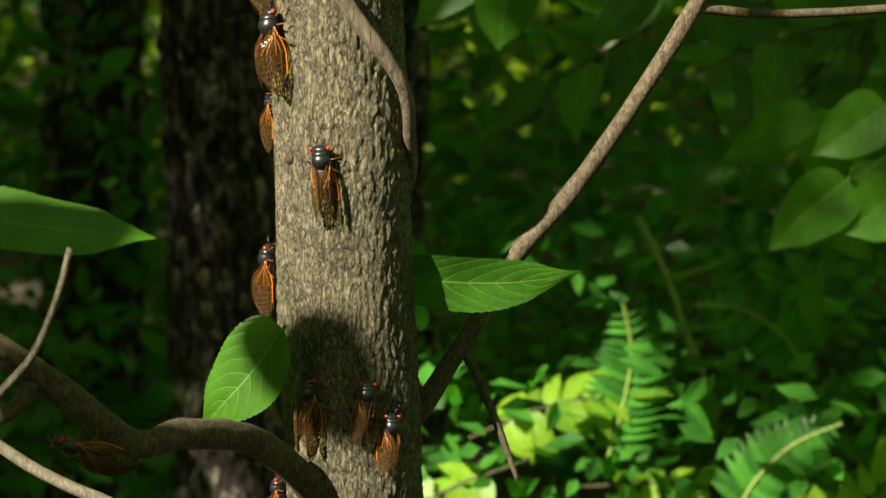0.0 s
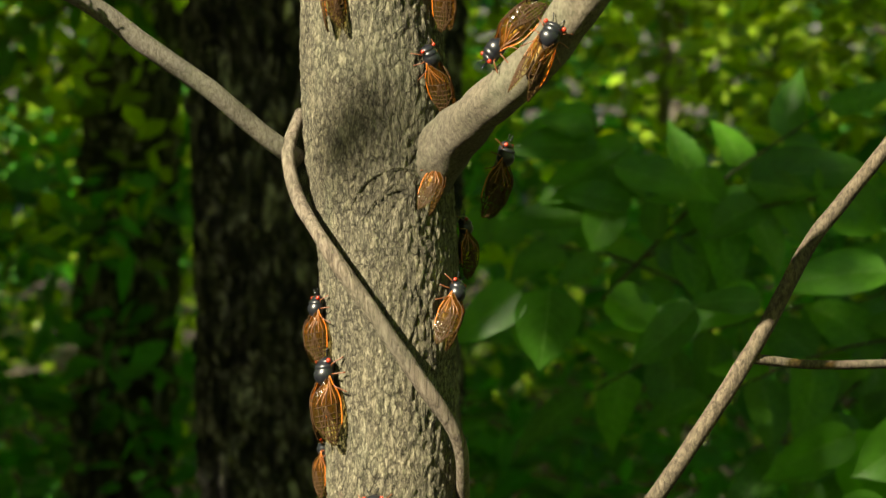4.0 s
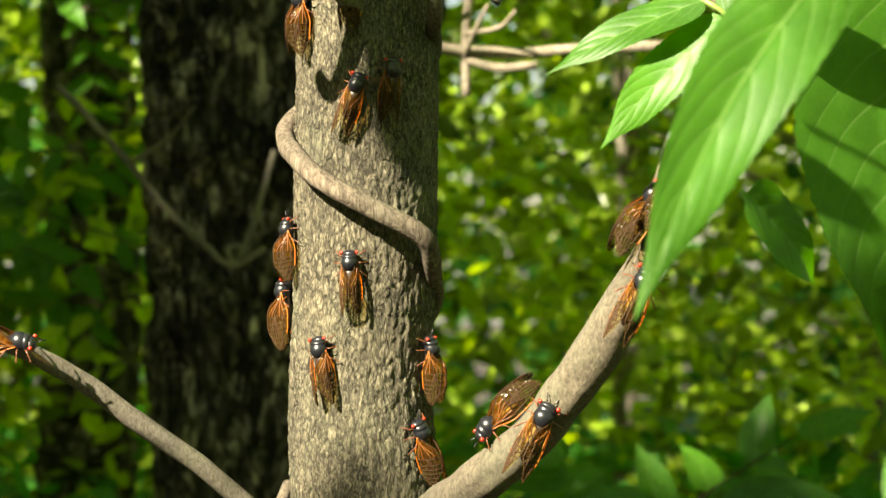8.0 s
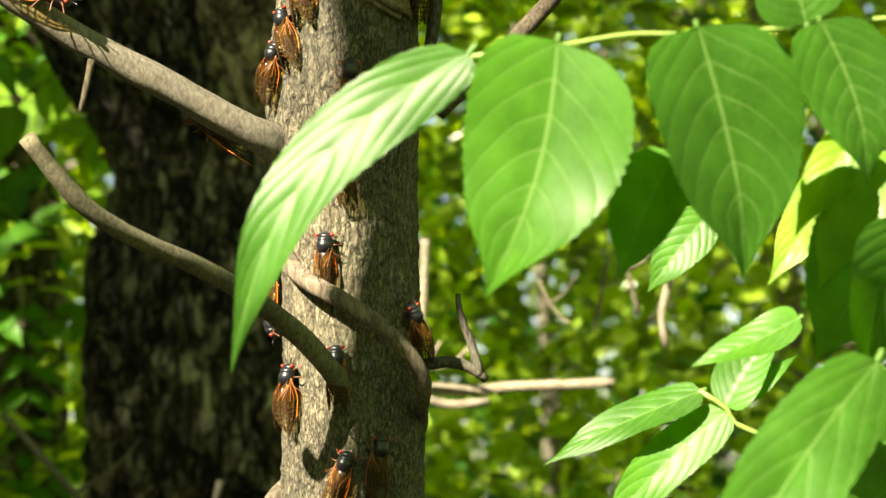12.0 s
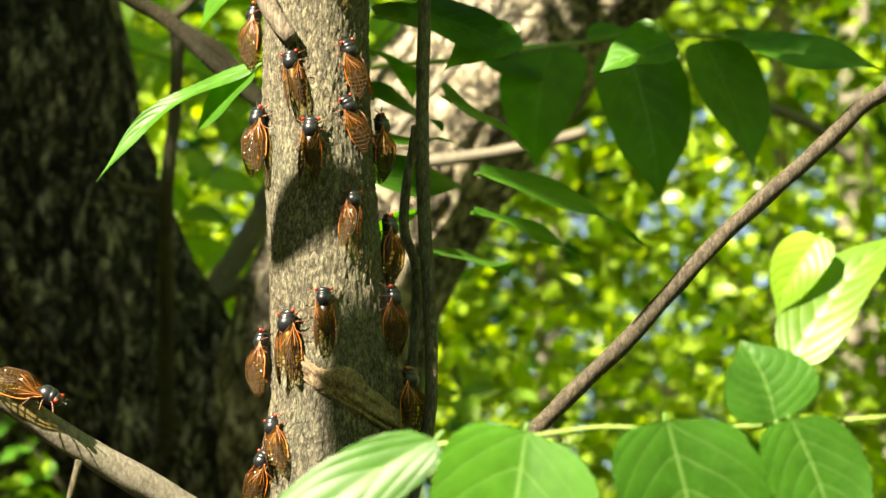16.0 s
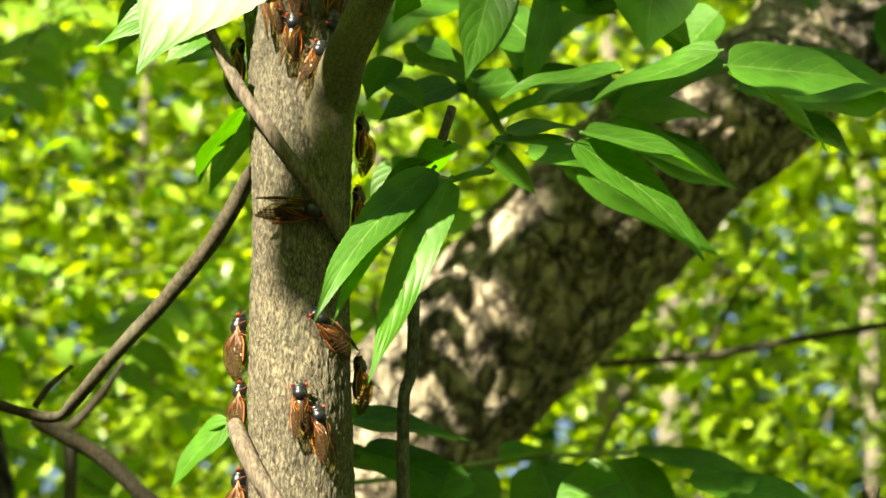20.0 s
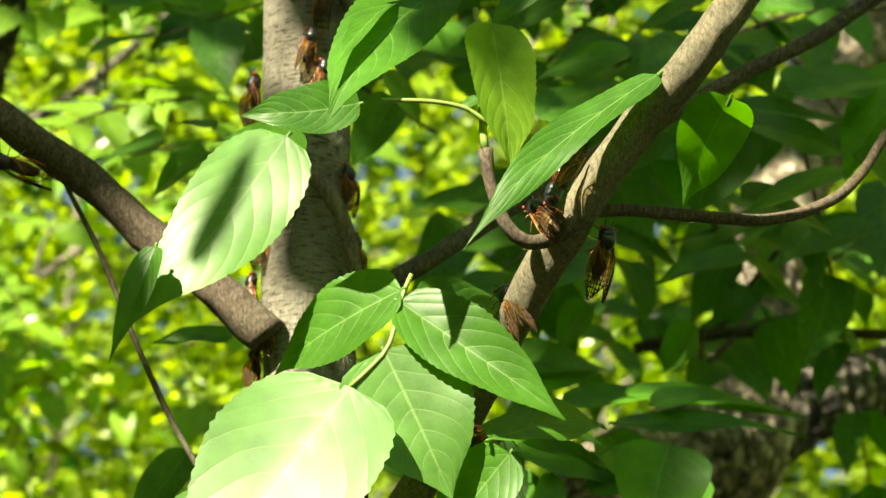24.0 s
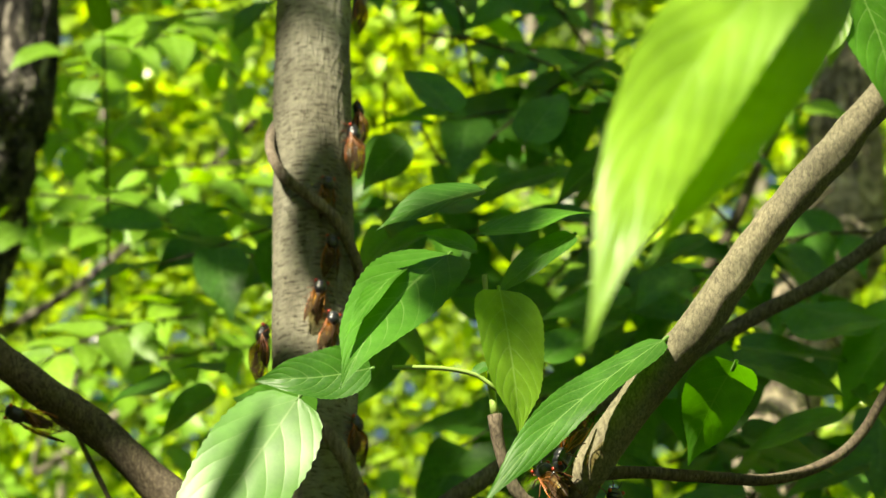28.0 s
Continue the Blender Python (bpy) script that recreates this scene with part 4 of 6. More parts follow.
leaf(spray_q, (0.024, -0.200, 2.123), (0.088, -0.150, 2.142), 0.025, 0, 0.12)
leaf(spray_q, (-0.080, 0.120, 2.161), (-0.112, 0.120, 2.110), 0.030, 0, 0.12)
leaf(spray_q, (-0.057, 0.120, 2.239), (-0.098, 0.120, 2.235), 0.013, 0, 0.12)
leaf(spray_q, (-0.024, 0.120, 2.072), (-0.056, 0.120, 2.021), 0.018, 0, 0.12)
leaf(spray_q, (-0.046, 0.120, 2.112), (-0.076, 0.120, 2.102), 0.012, 0, 0.12)
rachis(spray_q, [(-0.011, -0.200, 2.072, 0.0012), (0.001, -0.200, 2.085, 0.0012), (0.009, -0.200, 2.097, 0.0012), (0.015, -0.200, 2.123, 0.0012), (0.020, -0.200, 2.137, 0.0012)])
spray_r = leaf_spray("spray_r")
leaf(spray_r, (0.125, 0.240, 2.262), (0.214, 0.280, 2.300), 0.034, 0, 0.1)
leaf(spray_r, (0.139, 0.240, 2.225), (0.217, 0.280, 2.226), 0.034, 0, 0.1)
leaf(spray_r, (0.196, 0.240, 2.221), (0.271, 0.280, 2.197), 0.057, 0, 0.1)
leaf(spray_r, (0.174, 0.240, 2.257), (0.350, 0.280, 2.277), 0.027, 0, 0.1)
leaf(spray_r, (0.148, 0.240, 2.152), (0.220, 0.280, 2.165), 0.034, 0, 0.1)
leaf(spray_r, (0.285, 0.240, 2.156), (0.396, 0.280, 2.167), 0.073, 0, 0.1)
leaf(spray_r, (0.048, 0.240, 2.203), (0.114, 0.280, 2.242), 0.057, 0, 0.1)
leaf(spray_r, (0.071, 0.240, 2.163), (0.125, 0.280, 2.175), 0.042, 0, 0.1)
leaf(spray_r, (0.109, 0.240, 2.142), (0.141, 0.280, 2.123), 0.050, 0, 0.1)
leaf(spray_r, (0.154, 0.240, 2.173), (0.125, 0.280, 2.226), 0.042, 0, 0.1)
spray_s = leaf_spray("spray_s")
leaf(spray_s, (-0.046, -0.190, 2.219), (-0.121, -0.190, 2.113), 0.053, 0, 0.12)
leaf(spray_s, (-0.113, -0.200, 2.145), (-0.134, -0.200, 2.082), 0.017, 0, 0.12)
leaf(spray_s, (-0.034, -0.160, 2.223), (-0.078, -0.150, 2.238), 0.028, 0, 0.12)
leaf(spray_s, (-0.013, -0.250, 2.209), (-0.071, -0.250, 2.201), 0.027, 0, 0.12)
leaf(spray_s, (0.028, -0.250, 2.280), (-0.031, -0.300, 2.182), 0.043, 0, 0.12)
leaf(spray_s, (0.005, -0.250, 2.274), (-0.032, -0.300, 2.207), 0.012, 0, 0.12)
spray_t = leaf_spray("spray_t")
leaf(spray_t, (0.051, -0.280, 2.244), (0.062, -0.280, 2.165), 0.038, 0, 0.12, leaf_lit)
leaf(spray_t, (0.137, -0.280, 2.220), (0.037, -0.300, 2.116), 0.022, 0, 0.12, bend=-0.03)
leaf(spray_t, (0.175, -0.280, 2.209), (0.168, -0.200, 2.193), 0.032, 0, 0.12)
leaf(spray_t, (0.043, -0.280, 2.304), (-0.012, -0.280, 2.281), 0.026, 0, 0.12)
leaf(spray_t, (0.041, -0.280, 2.277), (0.104, -0.280, 2.299), 0.020, 0, 0.12)
leaf(spray_t, (0.091, -0.280, 2.280), (0.049, -0.280, 2.244), 0.016, 0, 0.12)
leaf(spray_t, (0.039, -0.280, 2.266), (0.009, -0.280, 2.276), 0.017, 0, 0.12)
leaf(spray_t, (0.045, -0.280, 2.200), (0.035, -0.280, 2.193), 0.007, 0, 0.12)
rachis(spray_t, [(-0.005, -0.280, 2.195, 0.0012), (0.021, -0.280, 2.196, 0.0012), (0.039, -0.280, 2.193, 0.0012), (0.049, -0.280, 2.185, 0.0012)])
spray_u = leaf_spray("spray_u")
leaf(spray_u, (0.275, 0.220, 2.488), (0.264, 0.240, 2.412), 0.055, 0, 0.1)
leaf(spray_u, (0.337, 0.220, 2.501), (0.415, 0.240, 2.526), 0.043, 0, 0.1)
leaf(spray_u, (0.303, 0.220, 2.481), (0.392, 0.240, 2.488), 0.031, 0, 0.1)
leaf(spray_u, (0.438, 0.220, 2.522), (0.381, 0.240, 2.446), 0.051, 0, 0.1)
leaf(spray_u, (0.300, 0.220, 2.409), (0.373, 0.240, 2.397), 0.051, 0, 0.1)
leaf(spray_u, (0.233, 0.220, 2.440), (0.287, 0.240, 2.472), 0.035, 0, 0.1)
leaf(spray_u, (0.049, 0.220, 2.554), (0.027, 0.240, 2.536), 0.047, 0, 0.1)
leaf(spray_u, (0.057, 0.220, 2.473), (0.028, 0.240, 2.428), 0.035, 0, 0.1)
leaf(spray_u, (-0.102, 0.220, 2.427), (-0.147, 0.240, 2.417), 0.035, 0, 0.1)
leaf(spray_u, (-0.071, 0.220, 2.420), (-0.110, 0.240, 2.393), 0.047, 0, 0.1)
leaf(spray_u, (-0.040, 0.220, 2.289), (-0.103, 0.240, 2.288), 0.018, 0, 0.1)
leaf(spray_u, (0.384, 0.220, 2.450), (0.435, 0.240, 2.409), 0.051, 0, 0.1)
spray_v = leaf_spray("spray_v")
leaf(spray_v, (0.028, -0.980, 1.979), (-0.036, -1.000, 1.853), 0.028, 0, 0.12, leaf_lit)
leaf(spray_v, (0.041, -0.960, 1.990), (-0.017, -0.980, 1.887), 0.022, 0, 0.12, leaf_lit)
leaf(spray_v, (0.148, -0.600, 2.220), (0.127, -0.600, 2.181), 0.019, 0, 0.12, leaf_lit)
leaf(spray_v, (0.155, -0.600, 2.240), (0.172, -0.600, 2.165), 0.034, 0, 0.12)
spray_w = leaf_spray("spray_w")
leaf(spray_w, (0.210, 0.260, 2.242), (0.269, 0.280, 2.195), 0.053, 0, 0.12)
leaf(spray_w, (0.290, 0.260, 2.163), (0.397, 0.280, 2.177), 0.057, 0, 0.12)
leaf(spray_w, (0.213, 0.260, 2.122), (0.288, 0.280, 2.102), 0.041, 0, 0.12)
leaf(spray_w, (0.171, 0.260, 2.100), (0.275, 0.280, 2.057), 0.043, 0, 0.12)
leaf(spray_w, (0.210, 0.260, 2.159), (0.121, 0.280, 2.142), 0.030, 0, 0.12)
leaf(spray_w, (0.059, 0.260, 2.095), (0.080, 0.280, 2.056), 0.038, 0, 0.12)
leaf(spray_w, (0.135, 0.260, 2.297), (0.213, 0.280, 2.303), 0.036, 0, 0.12)
leaf(spray_w, (0.213, 0.260, 2.276), (0.350, 0.280, 2.279), 0.026, 0, 0.12)
leaf(spray_w, (0.158, 0.260, 2.235), (0.219, 0.280, 2.226), 0.030, 0, 0.12)
leaf(spray_w, (0.206, 0.260, 2.142), (0.275, 0.280, 2.154), 0.049, 0, 0.12)
leaf(spray_w, (0.104, 0.260, 2.153), (0.175, 0.280, 2.182), 0.030, 0, 0.12)
leaf(spray_w, (0.277, 0.260, 2.216), (0.245, 0.280, 2.186), 0.041, 0, 0.12)
leaf(spray_w, (0.312, 0.260, 2.384), (0.251, 0.280, 2.372), 0.038, 0, 0.12)
leaf(spray_w, (0.403, 0.260, 2.413), (0.341, 0.280, 2.392), 0.045, 0, 0.12)
leaf(spray_w, (0.273, 0.260, 2.328), (0.253, 0.280, 2.302), 0.034, 0, 0.12)
leaf(spray_w, (0.159, 0.260, 2.356), (0.219, 0.280, 2.402), 0.041, 0, 0.12)
leaf(spray_w, (0.198, 0.260, 2.341), (0.178, 0.280, 2.314), 0.030, 0, 0.12)
leaf(spray_w, (0.122, 0.260, 2.114), (0.159, 0.280, 2.088), 0.034, 0, 0.12)
leaf(spray_w, (0.332, 0.260, 2.149), (0.370, 0.280, 2.122), 0.034, 0, 0.12)
leaf(spray_w, (0.134, 0.260, 2.212), (0.148, 0.280, 2.172), 0.038, 0, 0.12)
spray_x = leaf_spray("spray_x")
leaf(spray_x, (0.103, 0.150, 2.543), (0.037, 0.170, 2.546), 0.033, 0, 0.12)
leaf(spray_x, (0.160, 0.150, 2.574), (0.102, 0.170, 2.558), 0.024, 0, 0.12)
leaf(spray_x, (0.191, 0.150, 2.538), (0.128, 0.170, 2.553), 0.024, 0, 0.12)
leaf(spray_x, (0.207, 0.150, 2.597), (0.161, 0.170, 2.560), 0.033, 0, 0.12)
leaf(spray_x, (0.167, 0.150, 2.522), (0.119, 0.170, 2.492), 0.028, 0, 0.12)
leaf(spray_x, (0.081, 0.150, 2.525), (0.024, 0.170, 2.501), 0.037, 0, 0.12)
leaf(spray_x, (-0.070, 0.150, 2.403), (-0.102, 0.170, 2.414), 0.018, 0, 0.12)
leaf(spray_x, (0.281, 0.150, 2.432), (0.255, 0.170, 2.371), 0.055, 0, 0.12)
leaf(spray_x, (0.322, 0.150, 2.457), (0.397, 0.170, 2.486), 0.037, 0, 0.12)
leaf(spray_x, (0.281, 0.150, 2.432), (0.365, 0.170, 2.426), 0.041, 0, 0.12)
leaf(spray_x, (0.354, 0.150, 2.398), (0.286, 0.170, 2.373), 0.041, 0, 0.12)
leaf(spray_x, (0.147, 0.150, 2.424), (0.207, 0.170, 2.473), 0.031, 0, 0.12)
leaf(spray_x, (0.053, 0.150, 2.592), (0.024, 0.170, 2.564), 0.039, 0, 0.12)
leaf(spray_x, (0.085, 0.150, 2.618), (0.055, 0.170, 2.666), 0.035, 0, 0.12)
leaf(spray_x, (0.138, 0.150, 2.598), (0.171, 0.170, 2.656), 0.031, 0, 0.12)
leaf(spray_x, (0.211, 0.150, 2.480), (0.151, 0.170, 2.469), 0.033, 0, 0.12)
leaf(spray_x, (0.266, 0.150, 2.529), (0.216, 0.170, 2.509), 0.027, 0, 0.12)
leaf(spray_x, (0.042, 0.150, 2.452), (0.072, 0.170, 2.420), 0.031, 0, 0.12)
leaf(spray_x, (0.233, 0.150, 2.421), (0.188, 0.170, 2.385), 0.035, 0, 0.12)


# ---- cicadas ----
cicada_black = plain("cicada_black", (0.008, 0.009, 0.012), 0.34, 0.5)
cicada_belly = plain("cicada_belly", (0.03, 0.018, 0.012), 0.4)
cicada_orange = plain("cicada_orange", (0.45, 0.12, 0.012), 0.4)
cicada_amber = plain("cicada_amber", (0.16, 0.055, 0.010), 0.4)
cicada_vein = plain("cicada_vein", (0.04, 0.02, 0.008), 0.6, 0.15)
cicada_leg = plain("cicada_leg", (0.12, 0.036, 0.012), 0.45)
cicada_red = plain("cicada_eye", (0.30, 0.022, 0.008), 0.3, 0.5)


def wing_material():
    m, n, k, b = material("wing_membrane")
    co = n.new("ShaderNodeTexCoord")
    sep = n.new("ShaderNodeSeparateXYZ")
    k.new(co.outputs["Object"], sep.inputs[0])
    along = n.new("ShaderNodeMapRange")
    along.inputs["From Min"].default_value, along.inputs["From Max"].default_value = -0.018, 0.004
    k.new(sep.outputs[1], along.inputs["Value"])
    k.new(ramp(n, k, along.outputs[0], [(0.0, (0.16, 0.12, 0.035)), (0.5, (0.20, 0.095, 0.02)), (1.0, (0.30, 0.105, 0.014))]).outputs[0], b.inputs["Base Color"])
    b.inputs["Roughness"].default_value = 0.13
    b.inputs["IOR"].default_value = 1.7
    tr = n.new("ShaderNodeBsdfTransparent")
    k.new(ramp(n, k, along.outputs[0], [(0.0, (0.93, 0.87, 0.58)), (0.45, (0.90, 0.72, 0.32)), (1.0, (0.86, 0.46, 0.10))]).outputs[0], tr.inputs["Color"])
    wv = mapped(n, k, 620, (1, 0.7, 1), kind="SMOOTH_F1")
    bp = n.new("ShaderNodeBump")
    bp.inputs["Strength"].default_value, bp.inputs["Distance"].default_value = 0.8, 0.0012
    k.new(wv.outputs[0], bp.inputs["Height"])
    k.new(bp.outputs[0], b.inputs["Normal"])
    mix = n.new("ShaderNodeMixShader")
    mix.inputs[0].default_value = 0.12
    k.new(tr.outputs[0], mix.inputs[1])
    k.new(b.outputs[0], mix.inputs[2])
    k.new(mix.outputs[0], n["Material Output"].inputs["Surface"])
    return m


wing_clear = wing_material()


def lathe(rows, segs=14, squash=0.8):
    """Rings (y along the body, radius, height) for a body lying along +y, belly down."""
    verts, faces = [], []
    for y, r, h in rows:
        for j in range(segs):
            a = 2 * math.pi * j / segs
            verts.append((r * math.cos(a), y, h + r * squash * math.sin(a)))
    for i in range(len(rows) - 1):
        for j in range(segs):
            a, b = i * segs + j, i * segs + (j + 1) % segs
            faces.append((a, b, b + segs, a + segs))
    faces.append(tuple(range(segs))[::-1])
    faces.append(tuple(range((len(rows) - 1) * segs, len(rows) * segs)))
    return verts, faces


def tubes(lines, segs=5):
    verts, faces = [], []
    for rows in lines:
        v, f = tube_data(rows, segs, 0.0012, 0.0)
        faces += [tuple(i + len(verts) for i in q) for q in f]
        verts += v
    return verts, faces


def wing_point(s, t, side):
    """s from the shoulder to the tip, t from the leading edge by the bark to the ridge over the back."""
    k = min(1.0, s / 0.34)
    k = k * k * (3 - 2 * k)
    y = 0.0060 - 0.0318 * s
    wide = math.sqrt(max(0.0, 1 - max(0.0, (s - 0.56) / 0.44) ** 2))
    q = 0.36 + (t - 0.36) * max(wide, 0.03)
    fall = max(0.0, s - 0.45) ** 2
    x = (0.0047 + 0.0021 * math.sin(math.pi * min(1.0, s * 0.95))) * (1 - q) + (0.0041 * (1 - k) + 0.0005 * k + 0.0016 * fall) * q
    z = (0.0052 * (1 - k) + 0.0016 * k) * (1 - q) + (0.0064 * (1 - k) + 0.0135 * k - 0.012 * fall) * q
    bulge = 0.0016 * math.sin(math.pi * q) * k
    return (side * (x + bulge), y, z + bulge * 0.7)


def build_cicada():
    root = new("cicada")
    part("thorax", mesh_from("thorax", *lathe([(0.0122, 0.0010, 0.0042), (0.0117, 0.0040, 0.0043), (0.0105, 0.0046, 0.0047), (0.0096, 0.0046, 0.0048), (0.0092, 0.0044, 0.0048), (0.0086, 0.0046, 0.0051), (0.0070, 0.0049, 0.0054), (0.0052, 0.0047, 0.0054), (0.0036, 0.0040, 0.0052), (0.0022, 0.0028, 0.0050), (0.0012, 0.0012, 0.0050)], 18, 0.95), cicada_black), root)
    part("abdomen", mesh_from("abdomen", *lathe([(0.0040, 0.0034, 0.0040), (0.0, 0.0038, 0.0038), (-0.003, 0.0042, 0.0036), (-0.006, 0.0042, 0.0034), (-0.009, 0.0038, 0.0031), (-0.012, 0.0028, 0.0028), (-0.0145, 0.0012, 0.0024), (-0.0155, 0.0002, 0.0022)], 14, 0.8), cicada_belly), root, "dark ringed abdomen under the wings")
    part("head", mesh_from("head", *lathe([(0.0146, 0.0006, 0.0036), (0.0141, 0.0026, 0.0038), (0.0132, 0.0042, 0.0040), (0.0120, 0.0046, 0.0044), (0.0112, 0.0038, 0.0044)], 14, 0.7), cicada_black), root)
    eye = None
    for side in (-1, 1):
        v, f = lathe([(0.00115 * math.cos(a), 0.00115 * math.sin(a) + 1e-5, 0) for a in np.linspace(0, math.pi, 7)], 10, 1.0)
        part("eye", mesh_from("eye", v, f, cicada_red), root, "bulging red eye", pose(side * 0.0047, 0.0128, 0.0052))
        for row, (y0, reach, fwd) in enumerate(((0.0095, 0.0062, 0.0045), (0.0065, 0.0072, 0.0005), (0.0035, 0.0074, -0.0055))):
            pts = [(side * 0.003, y0, 0.0028, 0.0004), (side * (0.003 + reach * 0.45), y0 + fwd * 0.4, 0.0042, 0.00035), (side * (0.003 + reach * 0.8), y0 + fwd * 0.8, 0.0016, 0.00028), (side * (0.003 + reach), y0 + fwd, 0.0002, 0.00018)]
            part("leg", mesh_from("leg", *tubes([pts]), cicada_leg), root)
        part("antenna", mesh_from("antenna", *tubes([[(side * 0.0018, 0.0145, 0.004, 0.00016), (side * 0.0026, 0.0165, 0.0046, 0.00012), (side * 0.0034, 0.0182, 0.0044, 0.00008)]], 4), cicada_black), root)
        ns, nt = 16, 6
        verts = [wing_point(i / ns, j / nt, side) for i in range(ns + 1) for j in range(nt + 1)]
        faces = [(i * (nt + 1) + j, (i + 1) * (nt + 1) + j, (i + 1) * (nt + 1) + j + 1, i * (nt + 1) + j + 1) for i in range(ns) for j in range(nt)]
        wing = part("forewing", mesh_from("forewing", verts, faces, wing_clear), root, "clear amber wing with orange veins")
        def run(a, b, r, n=7):
            return [(*(np.array(wing_point(a[0] + (b[0] - a[0]) * q, a[1] + (b[1] - a[1]) * q, side)) + (0, 0, 0.0001)), r) for q in np.linspace(0, 1, n)]
        part("leading_edge", mesh_from("leading_edge", *tubes([run((0, 0), (0.70, 0), 0.00019)]), cicada_orange), wing, "orange leading edge")
        lines = [run((0.70, 0), (0.99, 0.3), 0.00012, 6), run((0, 0.4), (0.42, 0.5), 0.00018)]
        fan = [run((0, 0.3), (0.42, q), 0.00008) for q in (0.12, 0.3, 0.66, 0.85)]
        tagged(part("base_vein", mesh_from("base_vein", *tubes(fan, 4), cicada_amber), wing), kind="stuff")
        lines += [run((0.42, 0.5), (0.98 - 0.03 * q, 0.06 + 0.2 * q), 0.00006) for q in range(5)]
        lines += [run((0.02, 0.95), (0.7, 1.0), 0.00011), run((0.7, 1.0), (0.99, 0.5), 0.0001, 6)]
        lines += [run((s, 0.05), (s + 0.05, 0.9), 0.00004, 5) for s in (0.40, 0.52, 0.60, 0.68, 0.76, 0.84, 0.90)]
        lines += [run((0.30, q), (0.93, q * 0.9 + 0.05), 0.00005, 6) for q in (0.15, 0.62, 0.78)]
        tagged(part("vein", mesh_from("vein", *tubes(lines, 4), cicada_vein), wing), kind="stuff")
    return root


cicada_model = build_cicada()
tagged(cicada_model, "black cicada with red eyes and amber wings clinging to bark", "cicada", "cicadas on the young tree")
cicada_used = [False]


def settle(m):
    if not cicada_used[0]:
        cicada_used[0] = True
        cicada_model.matrix_basis = m @ Matrix.Diagonal((*cicada_model.scale, 1))
        return cicada_model
    return copy_thing(cicada_model, m)


def cicada_pose(z, phi, turn):
    """On the trunk: height of its shoulders, angle round the trunk from the camera's side, turn from upright."""
    cx, r = trunk_at(z)
    a = radians(phi)
    out = Vector((math.sin(a), -math.cos(a), 0))
    side = Vector((math.cos(a), math.sin(a), 0))
    up = Vector((0, 0, 1))
    rot = Matrix((side, up, out)).transposed().to_4x4()
    return Matrix.Translation(Vector((cx, 0, z)) + out * (r + 0.0008)) @ rot @ Matrix.Rotation(radians(turn), 4, "Z")


def cicada(z, phi, turn, size=1.0):
    cicada_model.scale = (size,) * 3
    ob = settle(cicada_pose(z, phi, turn))
    ob.scale = (size,) * 3
    return ob


def cicada_on(at, face, ahead, size=1.0):
    """On a twig or leaf: the place under its shoulders, the way its back faces and the way its head points."""
    n, y = Vector(face).normalized(), Vector(ahead)
    y = (y - n * y.dot(n)).normalized()
    rot = Matrix((y.cross(n), y, n)).transposed().to_4x4()
    cicada_model.scale = (size,) * 3
    ob = settle(Matrix.Translation(at) @ rot)
    ob.scale = (size,) * 3
    return ob


cicada(0.9670, -12, 4, 0.92)
cicada(0.8491, -29, -1, 0.98)
cicada(0.8494, 14, -8, 0.80)
cicada(0.8312, 32, -8, 0.80)
cicada(0.9106, -95, -0, 0.97)
cicada(1.0315, -55, 7, 1.10)
cicada(0.9904, -112, -0, 0.80)
cicada(0.7904, -95, -0, 0.83)
cicada(1.0652, -67, 7, 0.86)
cicada(1.1376, 46, -30, 0.80)
cicada(1.0733, 55, -29, 0.91)
cicada(1.1035, 98, -0, 0.80)
cicada(1.2725, -9, 1, 0.80)
cicada(1.2304, -28, 8, 0.84)
cicada(1.2581, -95, -0, 0.92)
cicada(1.2893, -71, 2, 0.80)
cicada(1.2296, 63, 5, 0.85)
cicada(1.1898, 47, 24, 0.88)
cicada(1.3655, 19, -5, 0.80)
cicada(1.3586, -8, -20, 0.80)
cicada(1.4644, -19, -1, 0.80)
cicada(1.4401, -92, -180, 0.90)
cicada(1.4008, -55, -4, 0.86)
cicada(1.4309, 54, 21, 0.80)
cicada(1.4094, -12, 2, 0.80)
cicada(1.6413, -3, 3, 0.80)
cicada(1.5773, -45, 16, 0.80)
cicada(1.5604, -54, -18, 0.80)
cicada(1.5487, 6, 0, 0.80)
cicada(1.5081, -3, 10, 0.80)
cicada(1.6268, -95, -0, 0.87)
cicada(1.6049, 65, 8, 0.90)
cicada(1.6475, 69, 4, 0.90)
cicada(1.6884, 95, -0, 0.93)
cicada(1.7659, -21, 11, 0.82)
cicada(1.7747, 38, 26, 0.80)
cicada(1.7448, 36, 34, 0.80)
cicada(1.7293, -6, 0, 0.86)
cicada(1.6945, 28, -4, 0.80)
cicada(1.7422, 95, -0, 0.91)
cicada(1.8007, -95, -0, 0.91)
cicada(1.7393, -68, 3, 0.93)
cicada(1.8825, 25, 48, 0.80)
cicada(1.8386, -2, 4, 0.80)
cicada(1.8271, 17, 13, 0.80)
cicada(1.8659, 95, -0, 0.80)
cicada(1.8861, -95, -0, 0.93)
cicada(1.8503, -95, -0, 0.80)
cicada(2.0499, -9, -5, 0.80)
cicada(2.0488, -95, -0, 0.90)
cicada(2.0043, 95, -0, 0.86)
cicada(1.9629, 95, -0, 0.82)
cicada(2.0668, -27, 7, 0.80)
cicada(2.0748, -3, 14, 0.80)
cicada(2.0669, 33, 175, 0.80)
cicada(2.0344, 12, -18, 0.80)
cicada(2.2455, -67, -3, 0.80)
cicada(2.2166, -95, -0, 0.80)
